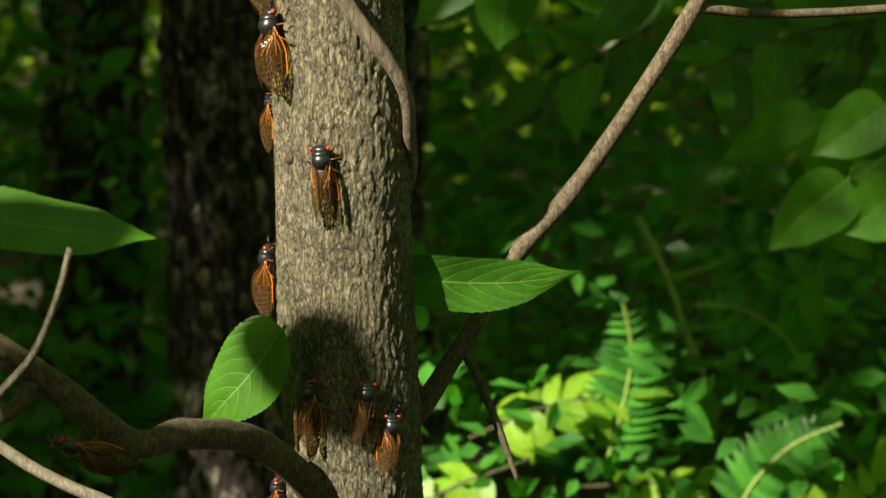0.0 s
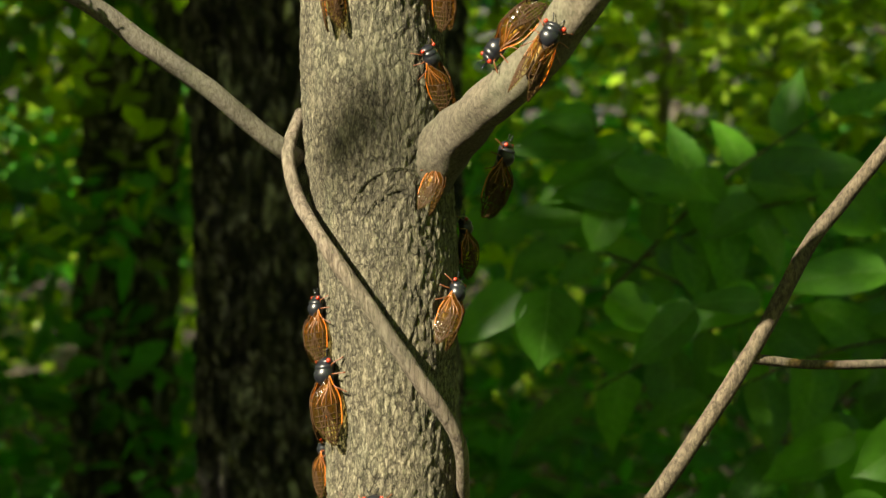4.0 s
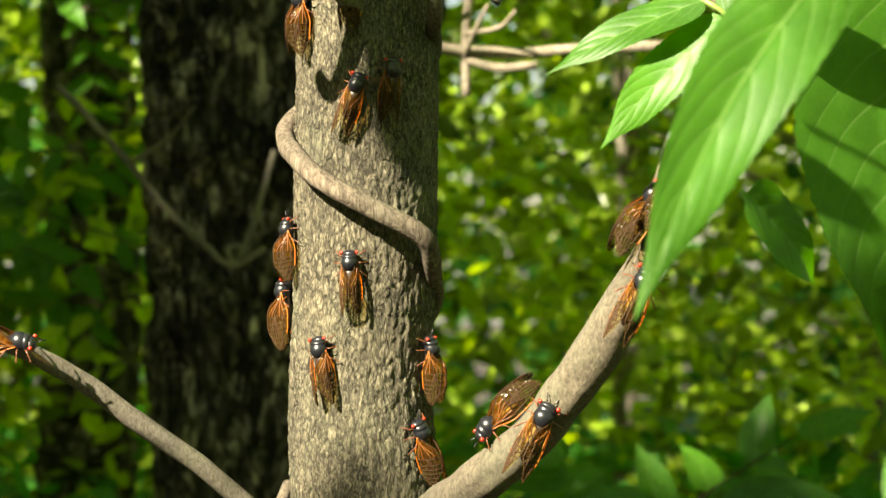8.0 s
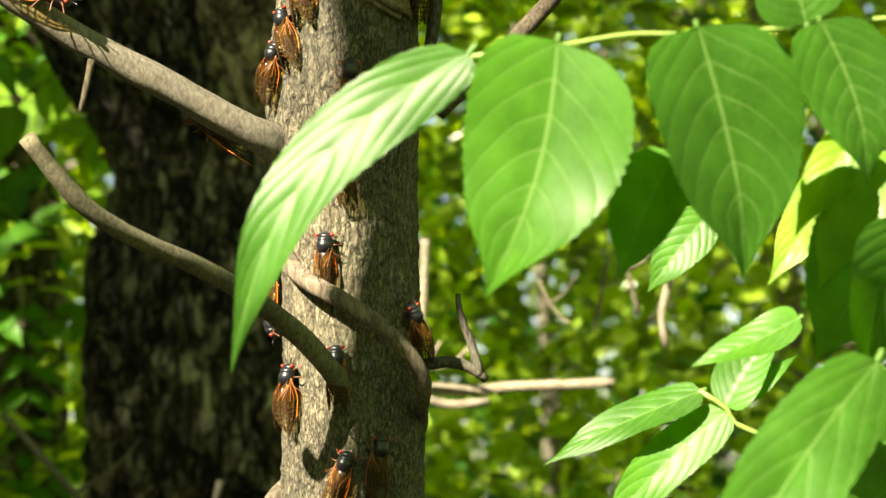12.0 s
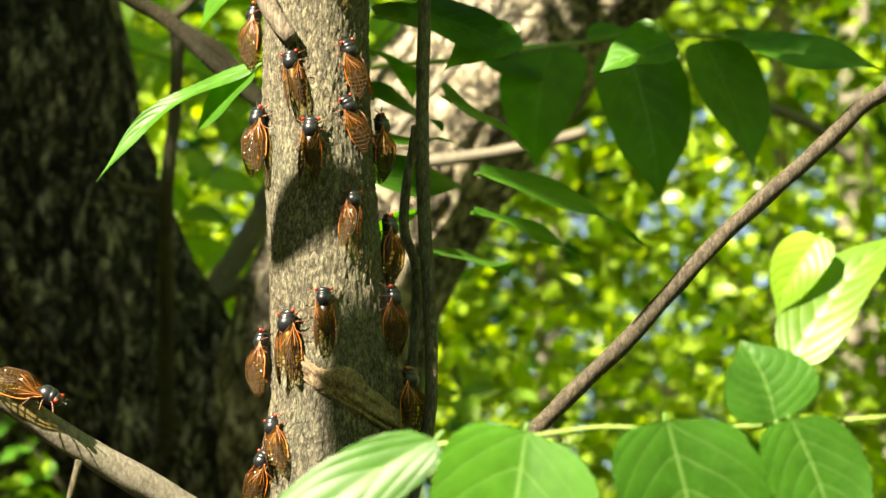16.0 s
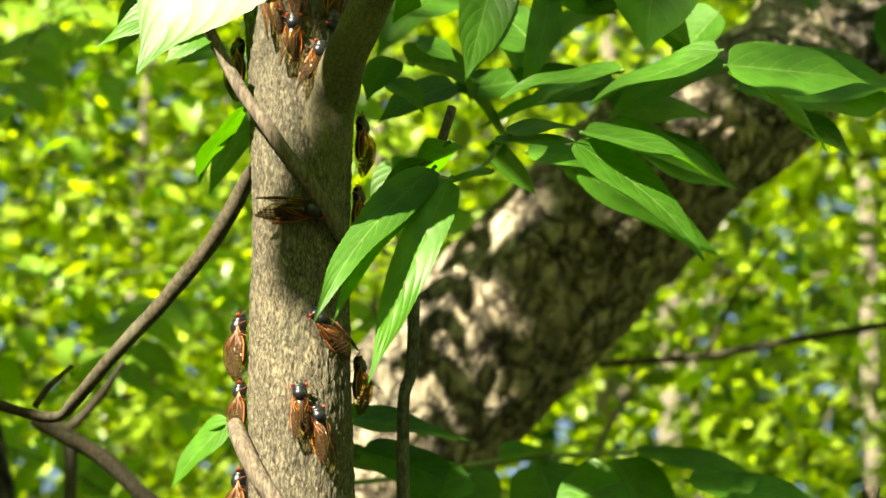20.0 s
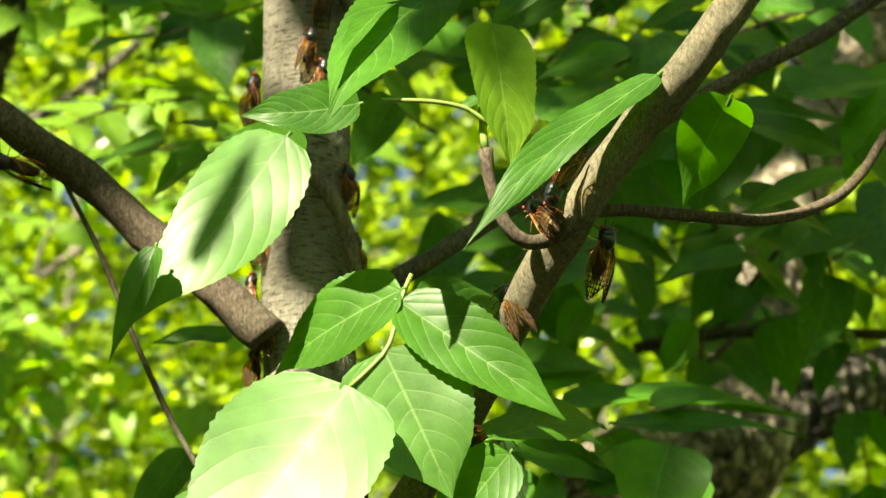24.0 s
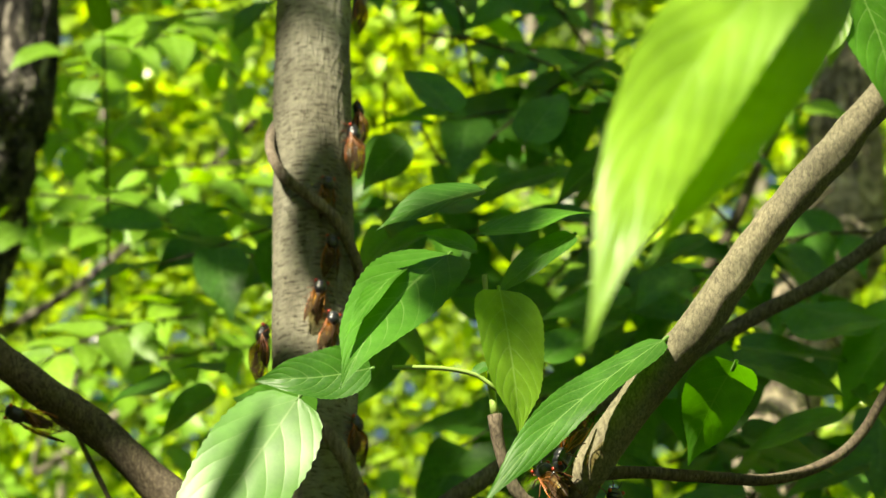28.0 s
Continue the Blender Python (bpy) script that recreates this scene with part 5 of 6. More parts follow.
cicada(2.1822, -60, 15, 0.80)
cicada(2.1723, -102, -0, 0.80)
cicada(2.2811, 53, 2, 0.85)
cicada(2.2462, 95, -0, 0.80)
cicada(2.2709, -25, -1, 0.80)
cicada(2.4416, 12, -1, 0.81)
cicada(2.4002, 16, -3, 0.80)
cicada(2.3672, -1, -13, 0.80)
cicada(2.3465, 14, -11, 0.80)
cicada(2.4857, 55, 4, 0.92)
cicada(2.5170, 95, -0, 0.83)
cicada(2.3797, 95, -0, 0.80)
cicada(2.3481, -95, -0, 0.98)
cicada(2.6045, 95, -0, 0.80)
cicada_on((0.143, -0.135, 1.261), (0, -1, 0.3), (0.433, 0.000, 0.901), 1.00)
cicada_on((0.098, -0.108, 1.199), (0, -1, 0.3), (0.442, 0.000, 0.897), 1.00)
cicada_on((0.084, -0.075, 1.202), (-0.6, -0.5, 0.6), (-0.744, 0.000, -0.668), 1.00)
cicada_on((0.151, -0.130, 1.299), (-0.7, -0.5, 0.5), (0.502, 0.000, 0.865), 1.00)
cicada_on((0.164, -0.140, 1.308), (-0.7, -0.5, 0.5), (0.533, 0.000, 0.846), 1.00)
cicada_on((-0.149, -0.080, 1.239), (0, -0.6, 0.8), (0.971, 0.000, -0.240), 1.00)
cicada_on((0.073, 0.000, 1.140), (0.9, -0.3, -0.3), (0.464, 0.000, 0.886), 1.00)
cicada_on((-0.086, -0.200, 0.873), (-0.1, -0.6, -0.8), (-0.653, 0.000, 0.758), 1.00)
cicada_on((-0.048, -0.020, 1.531), (0, 1, -0.3), (-0.782, 0.000, 0.623), 1.00)
cicada_on((-0.129, -0.070, 1.583), (0.2, -0.5, 0.9), (0.919, 0.000, -0.394), 1.00)
cicada_on((0.069, -0.130, 2.072), (-0.1, -0.8, 0.6), (0.881, 0.000, 0.474), 1.00)
cicada_on((0.092, -0.268, 2.158), (-0.85, -0.2, 0.5), (-0.511, 0.000, -0.859), 1.00)
cicada_on((0.083, -0.250, 2.147), (-0.4, -0.8, 0.4), (-0.533, 0.000, 0.846), 1.00)
cicada_on((0.112, -0.235, 2.139), (0.5, -0.7, -0.4), (-0.131, 0.000, 0.991), 1.00)
cicada_on((0.074, -0.200, 2.120), (-0.4, -0.8, 0.2), (-0.431, 0.000, 0.902), 1.00)
cicada_on((-0.193, -0.010, 2.286), (-0.1, -0.6, -0.9), (-0.847, 0.000, 0.532), 1.00)


# ---- the old forked tree behind ----
def old_tree():
    root = tagged(new("old_tree"), "big old forked tree with deeply furrowed dark bark", "tree")

    def stem(name, rows, mat, segs, step, amp, label=""):
        q = spline(rows, step)
        verts = []
        for i, (x, y, z, r) in enumerate(q):
            d = q[min(i + 1, len(q) - 1)][:3] - q[max(i - 1, 0)][:3]
            d = Vector(d).normalized()
            s = d.cross(Vector((0, 1, 0))).normalized()
            u = s.cross(d)
            for j in range(segs):
                a = 2 * math.pi * j / segs
                w = s * math.cos(a) + u * math.sin(a)
                p = Vector((math.cos(a) * r * 34, math.sin(a) * r * 34, i * step * 7))
                wob = noise.noise(Vector((p.x * 0.8, p.y * 0.8, i * step * 9)))
                k = plates(p.x * 1.15 + wob * 0.5, p.y * 1.15, i * step * 13 + wob)
                k2 = noise.noise(Vector((p.x * 2.2, p.y * 2.2, i * step * 24)))
                k3 = noise.noise(Vector((p.x * 0.5, p.y * 0.5, i * step * 5)))
                verts.append(Vector((x, y, z)) + w * (r + amp * (k * (0.8 + k3) - 0.6) + amp * 0.4 * k2))
        n = len(q)
        faces = [(i * segs + j, i * segs + (j + 1) % segs, (i + 1) * segs + (j + 1) % segs, (i + 1) * segs + j) for i in range(n - 1) for j in range(segs)]
        return part(name, mesh_from(name, verts, faces, mat), root, label)

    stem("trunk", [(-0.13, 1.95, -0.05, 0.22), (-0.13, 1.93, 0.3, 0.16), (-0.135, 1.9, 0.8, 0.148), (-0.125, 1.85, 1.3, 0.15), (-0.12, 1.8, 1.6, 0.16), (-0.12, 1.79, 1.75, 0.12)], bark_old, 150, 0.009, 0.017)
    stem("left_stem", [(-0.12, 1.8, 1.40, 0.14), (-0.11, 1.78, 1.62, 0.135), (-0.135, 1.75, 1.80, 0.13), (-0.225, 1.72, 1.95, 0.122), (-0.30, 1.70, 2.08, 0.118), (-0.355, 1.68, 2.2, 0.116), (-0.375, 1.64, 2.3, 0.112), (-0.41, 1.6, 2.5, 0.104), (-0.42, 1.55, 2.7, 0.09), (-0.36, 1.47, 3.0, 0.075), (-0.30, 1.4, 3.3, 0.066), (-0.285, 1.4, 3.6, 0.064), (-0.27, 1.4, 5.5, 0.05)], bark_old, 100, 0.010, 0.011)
    stem("right_stem", [(-0.10, 1.82, 1.5, 0.11), (-0.09, 1.75, 1.75, 0.11), (-0.06, 1.66, 1.93, 0.108), (-0.02, 1.58, 2.06, 0.104), (0.06, 1.53, 2.20, 0.10), (0.14, 1.49, 2.30, 0.098), (0.215, 1.46, 2.385, 0.097), (0.31, 1.42, 2.485, 0.097), (0.40, 1.40, 2.58, 0.093), (0.47, 1.40, 2.645, 0.084), (0.58, 1.45, 2.74, 0.07), (0.645, 1.6, 2.93, 0.052), (0.69, 1.7, 3.1, 0.052), (0.77, 1.9, 3.27, 0.058), (0.93, 2.2, 3.66, 0.06), (1.04, 2.4, 3.96, 0.062), (1.2, 2.7, 5.5, 0.06)], bark_log_lit, 100, 0.010, 0.008, "leaning stem with flaking bark, sunlight put into its pale colour")
    stem("limb", [(0.53, 1.42, 2.68, 0.06), (0.632, 1.46, 2.767, 0.048), (0.703, 1.5, 2.814, 0.045), (0.79, 1.55, 2.86, 0.0435), (0.97, 1.6, 2.93, 0.042), (1.6, 1.7, 3.1, 0.03)], bark_old, 60, 0.012, 0.006)


old_tree()


def scatter(name, label, category, count, box, size, mat, seed, clump=0.9, cut=-0.1, up=0.4, keep=None):
    """Loose foliage: six-sided pointed leaves in clumps inside a box."""
    rnd = np.random.RandomState(seed)
    (x0, x1), (y0, y1), (z0, z1) = box
    verts, faces = [], []
    made = tries = 0
    while made < count and tries < count * 6:
        tries += 1
        p = Vector((rnd.uniform(x0, x1), rnd.uniform(y0, y1), rnd.uniform(z0, z1)))
        if noise.noise(p * clump + Vector((seed, 0, 0))) < cut or (keep and not keep(p)):
            continue
        made += 1
        L = size * rnd.uniform(0.55, 1.25)
        W = L * rnd.uniform(0.38, 0.55)
        ax = Vector((rnd.normal(), rnd.normal(), rnd.normal() * 0.5 - 0.25)).normalized()
        n = Vector((rnd.normal() * 0.6, rnd.normal() * 0.6 - 0.35, abs(rnd.normal()) * 0.5 + up))
        n = (n - ax * n.dot(ax)).normalized()
        s = n.cross(ax)
        i = len(verts)
        dr = -0.12 * L
        verts += [p, p + ax * L * 0.35 + s * W * 0.5 + n * 0.08 * W, p + ax * L * 0.68 + s * W * 0.36 + n * (dr * 0.4), p + ax * L + n * dr, p + ax * L * 0.68 - s * W * 0.36 + n * (dr * 0.4), p + ax * L * 0.35 - s * W * 0.5 + n * 0.08 * W, p + ax * L * 0.5 - n * 0.1 * W]
        faces += [(i, i + 6, i + 1), (i + 1, i + 6, i + 2), (i + 2, i + 6, i + 3), (i + 3, i + 6, i + 4), (i + 4, i + 6, i + 5), (i + 5, i + 6, i)]
    return tagged(part(name, mesh_from(name, verts, faces, mat, smooth=False)), label, category, kind="stuff")


def dead_twig(mat, rows):
    root = tagged(new("dead_twig"), "thin bare twig among the leaves", "twig")
    part("stem", mesh_from("stem", *tube_data(rows, 9, 0.01, 0.1, 0.1, rows[0][0]), mat), root)
    (x, y, z, r), (x2, y2, z2, r2) = rows[len(rows) // 2 - 1], rows[len(rows) // 2]
    way = 1 if (x * 37) % 1 > 0.5 else -1
    side = [(x, y, z, r * 0.7), (x + way * (z2 - z) * 0.5 + (x2 - x) * 0.4, y - 0.02, z + abs(x2 - x) * 0.6, r * 0.55), (x + way * (z2 - z) * 0.7 + (x2 - x) * 0.9, y - 0.05, z + abs(x2 - x) * 1.1 + 0.01, r * 0.3)]
    part("side_twig", mesh_from("side_twig", *tube_data(side, 7, 0.01, 0.1, 0.1, x), mat), root)


dead_twig(bark_pale, [(-0.338, 1.500, 1.461, 0.0040), (-0.310, 1.500, 1.432, 0.0040), (-0.265, 1.500, 1.381, 0.0040), (-0.225, 1.500, 1.332, 0.0040), (-0.186, 1.500, 1.295, 0.0038), (-0.164, 1.500, 1.277, 0.0036), (-0.129, 1.500, 1.295, 0.0034)])
dead_twig(bark_pale, [(-0.155, 1.500, 1.282, 0.0045), (-0.146, 1.500, 1.306, 0.0041), (-0.135, 1.500, 1.340, 0.0038), (-0.119, 1.500, 1.393, 0.0034)])
dead_twig(dead_wood, [(-0.100, 1.780, 1.460, 0.0062), (-0.050, 1.450, 1.468, 0.0060), (0.009, 1.200, 1.473, 0.0056), (0.071, 1.200, 1.469, 0.0054), (0.122, 1.200, 1.466, 0.0051), (0.163, 1.200, 1.469, 0.0049), (0.249, 1.200, 1.472, 0.0046)])
dead_twig(dead_wood, [(0.070, 1.200, 1.462, 0.0041), (0.101, 1.200, 1.453, 0.0041), (0.136, 1.200, 1.456, 0.0041)])
dead_twig(dead_wood, [(0.072, 1.200, 1.428, 0.0040), (0.072, 1.200, 1.485, 0.0042), (0.077, 1.200, 1.541, 0.0043), (0.080, 1.200, 1.603, 0.0044)])
dead_twig(dead_wood, [(0.318, 1.300, 1.600, 0.0042), (0.313, 1.300, 1.579, 0.0040), (0.305, 1.300, 1.552, 0.0037), (0.303, 1.300, 1.536, 0.0035), (0.307, 1.300, 1.512, 0.0032)])
dead_twig(dead_wood, [(0.267, 1.350, 1.611, 0.0027), (0.275, 1.350, 1.590, 0.0026), (0.281, 1.350, 1.568, 0.0024), (0.286, 1.350, 1.546, 0.0022)])
dead_twig(dead_wood, [(0.262, 1.400, 1.606, 0.0022), (0.256, 1.400, 1.579, 0.0020), (0.252, 1.400, 1.554, 0.0019), (0.247, 1.400, 1.532, 0.0018)])
dead_twig(dead_wood, [(0.188, 1.300, 1.575, 0.0015), (0.198, 1.300, 1.553, 0.0014), (0.211, 1.300, 1.537, 0.0014), (0.217, 1.300, 1.534, 0.0012)])
dead_twig(dead_wood, [(0.260, 1.300, 1.393, 0.0017), (0.252, 1.300, 1.362, 0.0016), (0.243, 1.300, 1.335, 0.0015)])
dead_twig(bark_pale, [(-0.192, 2.000, 2.152, 0.0153), (-0.148, 2.000, 2.237, 0.0146), (-0.103, 2.000, 2.337, 0.0139)])
dead_twig(bark_dark, [(-0.21, 1.72, 1.85, 0.009), (-0.195, 1.45, 1.95, 0.008), (-0.182, 1.2, 2.051, 0.0064), (-0.179, 1.2, 2.134, 0.0064), (-0.181, 1.2, 2.212, 0.0064), (-0.195, 1.2, 2.229, 0.0064)])
dead_twig(bark_dark, [(-0.187, 1.200, 2.221, 0.0075), (-0.145, 1.200, 2.196, 0.0075), (-0.107, 1.200, 2.160, 0.0075)])
dead_twig(bark_pale, [(-0.002, 1.400, 2.139, 0.0069), (0.140, 1.400, 2.165, 0.0063), (0.220, 1.400, 2.187, 0.0057)])
dead_twig(bark_pale, [(0.474, 2.400, 2.562, 0.0077), (0.582, 2.400, 2.523, 0.0074), (0.643, 2.400, 2.468, 0.0070)])
dead_twig(bark_dark, [(0.379, 1.000, 2.641, 0.0061), (0.458, 1.000, 2.661, 0.0061), (0.543, 1.000, 2.668, 0.0059), (0.687, 1.000, 2.671, 0.0055)])
dead_twig(bark_dark, [(0.436, 2.000, 2.588, 0.0050), (0.573, 2.000, 2.602, 0.0050), (0.697, 2.000, 2.628, 0.0050), (0.829, 2.000, 2.654, 0.0050)])
dead_twig(bark_pale, [(0.111, 1.500, 2.281, 0.0086), (0.183, 1.500, 2.307, 0.0073), (0.255, 1.500, 2.312, 0.0061)])
dead_twig(leaf_stem, [(0.248, 1.600, 0.664, 0.0036), (0.277, 1.600, 0.599, 0.0034), (0.297, 1.600, 0.538, 0.0032), (0.315, 1.600, 0.494, 0.0030)])
dead_twig(bark_pale, [(0.445, 1.000, 2.624, 0.0033), (0.475, 1.000, 2.656, 0.0030), (0.512, 1.000, 2.712, 0.0028)])
dead_twig(bark_pale, [(-0.240, 3.000, 3.613, 0.0088), (-0.185, 3.000, 3.659, 0.0083), (-0.076, 3.000, 3.762, 0.0078)])
dead_twig(bark_dark, [(0.447, 1.200, 2.997, 0.0068), (0.528, 1.200, 3.109, 0.0064), (0.579, 1.200, 3.222, 0.0060), (0.626, 1.200, 3.340, 0.0055)])


def thin_tree(name, label, rows, mat):
    root = tagged(new(name), label, "tree")
    part("trunk", mesh_from("trunk", *tube_data(rows, 24, 0.03, 0.12, 0.1, rows[0][0]), mat), root)
    rnd = random.Random(int(rows[0][0] * 100))
    heights = [rnd.uniform(0.9, 4.5) for _ in range(6)] if rows[0][3] < 0.07 else [3.3, 3.9, 4.6]
    for z in heights:
        x, y, r = (float(np.interp(z, [w[2] for w in rows], [w[i] for w in rows])) for i in (0, 1, 3))
        way = rnd.choice((-1, 1))
        reach = rnd.uniform(0.5, 1.3)
        r = min(r, 0.022)
        limb = [(x, y, z, r * 0.5), (x + way * 0.4 * reach, y - 0.3 * reach, z + rnd.uniform(0.05, 0.3), r * 0.38), (x + way * reach, y - 0.9 * reach, z + rnd.uniform(0.0, 0.8), r * 0.22)]
        part("limb", mesh_from("limb", *tube_data(limb, 8, 0.03, 0.1), mat), root)


thin_tree("shaded_tree", "dark trunk standing back in the shade", [(-0.58, 3.2, -0.1, 0.085), (-0.535, 3.2, 0.75, 0.08), (-0.52, 3.25, 1.5, 0.07), (-0.6, 3.3, 3.0, 0.06), (-0.7, 3.4, 6.0, 0.04)], bark_old)
for tx, ty, tr in ((0.95, 5.2, 0.03), (1.3, 6.4, 0.05), (-0.9, 5.6, 0.03), (0.5, 6.8, 0.025), (-1.4, 6.2, 0.06), (0.35, 4.6, 0.014), (1.0, 4.2, 0.012), (-0.2, 5.0, 0.015), (1.7, 5.6, 0.03)):
    thin_tree("thin_tree", "slim pale woodland stem among green leaves", [(tx, ty, -0.1, tr), (tx + 0.05, ty, 1.6, tr * 0.9), (tx - 0.04, ty + 0.1, 3.4, tr * 0.8), (tx + 0.1, ty, 7.0, tr * 0.5)], bark_pale)


def shaded(p):
    """True where a leaf of the added, unseen canopy may hang to cast shade: it leaves the sapling, the leaning stem and
    the upper wood in the sun.
    """
    def land(depth):
        t = (p.y - depth) / SUN_FROM.y
        return (p - SUN_FROM * t) if t > 0 else None

    if p.x > -0.25 - 0.2 * (p.y + 1.5):
        return False
    q = land(-0.27)
    if q and (-0.2 < q.x < 0.2 and 1.9 < q.z < 2.45 or 0.1 < q.x < 0.5 and abs(q.z - 2.117 - 1.27 * (q.x - 0.075)) < 0.16):
        return False
    q = land(0)
    if q and -0.28 < q.x < 0.45 and 0.5 < q.z < 3.2:
        if -0.2 < q.x < 0.12 and (q.z < 2.44 or q.z < 2.62 and noise.noise(Vector((q.x * 5, q.z * 9, 6))) < 0.1):
            return False
        if q.x > 0.1 and q.z > 1.97:
            return noise.noise(Vector((q.x * 11, q.z * 11, 3))) > -0.45
        return q.z > (2.55 if q.x > 0.16 else 2.26) and noise.noise(Vector((q.x * 10, q.z * 10, 3))) > -0.12
    q = land(-0.3)
    if q and -0.25 < q.x < 0.45 and 1.2 < q.z < 2.8:
        return False
    q = land(-1.0)
    if q and -0.45 < q.x < 0.1 and 1.6 < q.z < 2.4:
        return False
    q = land(1.0)
    if q and 0.05 < q.x < 0.5 and 0.9 < q.z < 1.2 and noise.noise(Vector((q.x * 9, q.z * 9, 43))) > 0.3:
        return True
    if q and 0.28 < q.x < 0.5 and 0.68 < q.z < 0.9 and noise.noise(Vector((q.x * 9, q.z * 9, 44))) > 0.3:
        return True
    q = land(0.85)
    if q and 0.1 < q.x < 0.9 and 2.1 < q.z < 3.05:
        return noise.noise(Vector((q.x * 9, q.z * 9, 13))) > -0.05
    q = land(1.3)
    if q and -0.45 < q.x < 0.8 and 2.75 < q.z < 3.9:
        return noise.noise(Vector((q.x * 6, q.z * 6, 31))) > 0.25
    q = land(1.25)
    if q and 0.0 < q.x < 0.4 and 1.3 < q.z < 1.7:
        return False
    q = land(1.33)
    if q and 0.05 < q.x < 0.75 and 2.2 < q.z < 2.85:
        lit = q.x < 0.31 - (q.z - 2.26) * 0.3 and q.z < 2.47 or q.z > 2.41 + (q.x - 0.2) * 0.6
        return noise.noise(Vector((q.x * 12, q.z * 12, 2))) < (-0.5 if lit else 0.34)
    q = land(1.4)
    if q and -0.2 < q.x < 0.6 and (2.05 if q.x < 0.05 else 1.75) < q.z < 3.0:
        return noise.noise(Vector((q.x * 11, q.z * 11, 2))) < (-0.6 if q.x < 0.38 else 0.0)
    if q and 0.1 < q.x < 1.0 and (q.z < 0.6 or q.z < 1.25 and noise.noise(Vector((q.x * 8, q.z * 8, 9))) > 0.42):
        return False
    q = land(3.2)
    if q and -0.8 < q.x < -0.35 and q.z < 2.3:
        return True
    q = land(2.9)
    if q and -1.4 < q.x < -0.3 and q.z < 1.0:
        return noise.noise(Vector((q.x * 5, q.z * 5, 12))) < 0.3
    q = land(1.7)
    if q and -0.9 < q.x < 0.06 and 0.8 < q.z < 2.9:
        return noise.noise(Vector((q.x * 10, q.z * 10, 4))) < 0.12
    q = land(3.4)
    if q and q.z < 1.4 and noise.noise(Vector((q.x * 4, q.z * 4, 8))) > 0.02:
        return False
    if q and q.z < 2.2 and noise.noise(Vector((q.x * 7, q.z * 7, 15))) > 0.08:
        return True
    if q:
        return q.z < 0.95 + 0.35 * noise.noise(Vector((q.x * 1.6, q.z * 1.6, 5))) + max(0.0, q.x - 0.5) * 4
    q = land(7.5)
    if q and q.z < 3.0 and noise.noise(Vector((q.x * 3, q.z * 3, 21))) > 0.2:
        return True
    return q is not None and q.z < 0.7 + 0.9 * noise.noise(Vector((q.x, q.z, 7)))


def roofed(p):
    """The added, unseen roof of leaves against skylight, open where the sun comes in."""
    q = p - SUN_FROM * ((p.z - 1.5) / SUN_FROM.z)
    return not (-3.5 < q.x < 4.5 and -1.5 < q.y < 11)


scatter("near_undergrowth", "low sunlit undergrowth of small green leaflets", "undergrowth", 3000, ((0.0, 1.0), (0.9, 2.2), (0.05, 0.62)), 0.038, leaf_low, 4, clump=5.0, cut=-0.1)
scatter("understory", "dense green woodland undergrowth of small leaves", "undergrowth", 9500, ((-1.3, 1.5), (2.2, 4.2), (-0.1, 1.0)), 0.065, leaf_low, 1, clump=2.2, cut=-0.1)
scatter("shrubs", "mid-height shrub foliage in bright sun", "foliage", 38000, ((-1.5, 2.0), (2.5, 4.8), (0.85, 5.0)), 0.056, leaf_wild, 2, clump=2.4, cut=-0.06)
scatter("far_woods", "far wood of sunlit green leaves", "woods", 80000, ((-3.2, 4.2), (5.2, 9.5), (0, 9.0)), 0.085, leaf_wild, 3, clump=1.1, cut=-0.3)
scatter("deep_woods", "deep wood of green leaves closing the view", "woods", 42000, ((-6, 8), (10, 15), (-0.5, 9.5)), 0.26, leaf_low, 9, clump=0.6, cut=-0.4)
# Out of view: leaves added only to throw patterned shade on the scene.
scatter("canopy", "unseen leaf canopy added above and beside to cast shade", "canopy", 56000, ((-8.0, -0.7), (-6.0, 6.0), (1.6, 7.0)), 0.17, leaf_wild, 5, clump=0.8, cut=-0.6, keep=shaded)
# Three leaf walls outside the view, added to hold back light from the sides.
scatter("wood_behind", "unseen wall of leaves added behind to block low skylight", "woods", 7000, ((-9, 9), (-10, -6.5), (0, 3.6)), 0.4, leaf_wild, 6, clump=0.4, cut=-0.8)
scatter("wood_side", "unseen wall of leaves added beside to block skylight", "woods", 8000, ((2.8, 6.0), (-6.5, 6.0), (0, 8.0)), 0.36, leaf_wild, 7, clump=0.4, cut=-0.8)
scatter("wood_beside", "unseen wall of leaves added on the sunny side to block low skylight", "woods", 7000, ((-11, -8), (-8, 12), (0, 4.5)), 0.42, leaf_wild, 10, clump=0.4, cut=-0.8)
# Never in view: an added roof that keeps skylight off the background.
scatter("roof", "unseen high leaf roof added to block skylight", "canopy", 9000, ((-12, 12), (2.5, 14), (9.5, 11.5)), 0.55, leaf_wild, 8, clump=0.3, cut=-0.7, keep=roofed)


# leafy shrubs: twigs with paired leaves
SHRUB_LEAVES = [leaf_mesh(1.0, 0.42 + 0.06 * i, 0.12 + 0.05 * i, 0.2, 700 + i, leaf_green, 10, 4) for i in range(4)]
# the same blades in the colour brightened for sunlit twigs
LIT_LEAVES = [leaf_mesh(1.0, 0.45 + 0.06 * i, 0.12 + 0.05 * i, 0.2, 720 + i, leaf_lit, 10, 4) for i in range(4)]


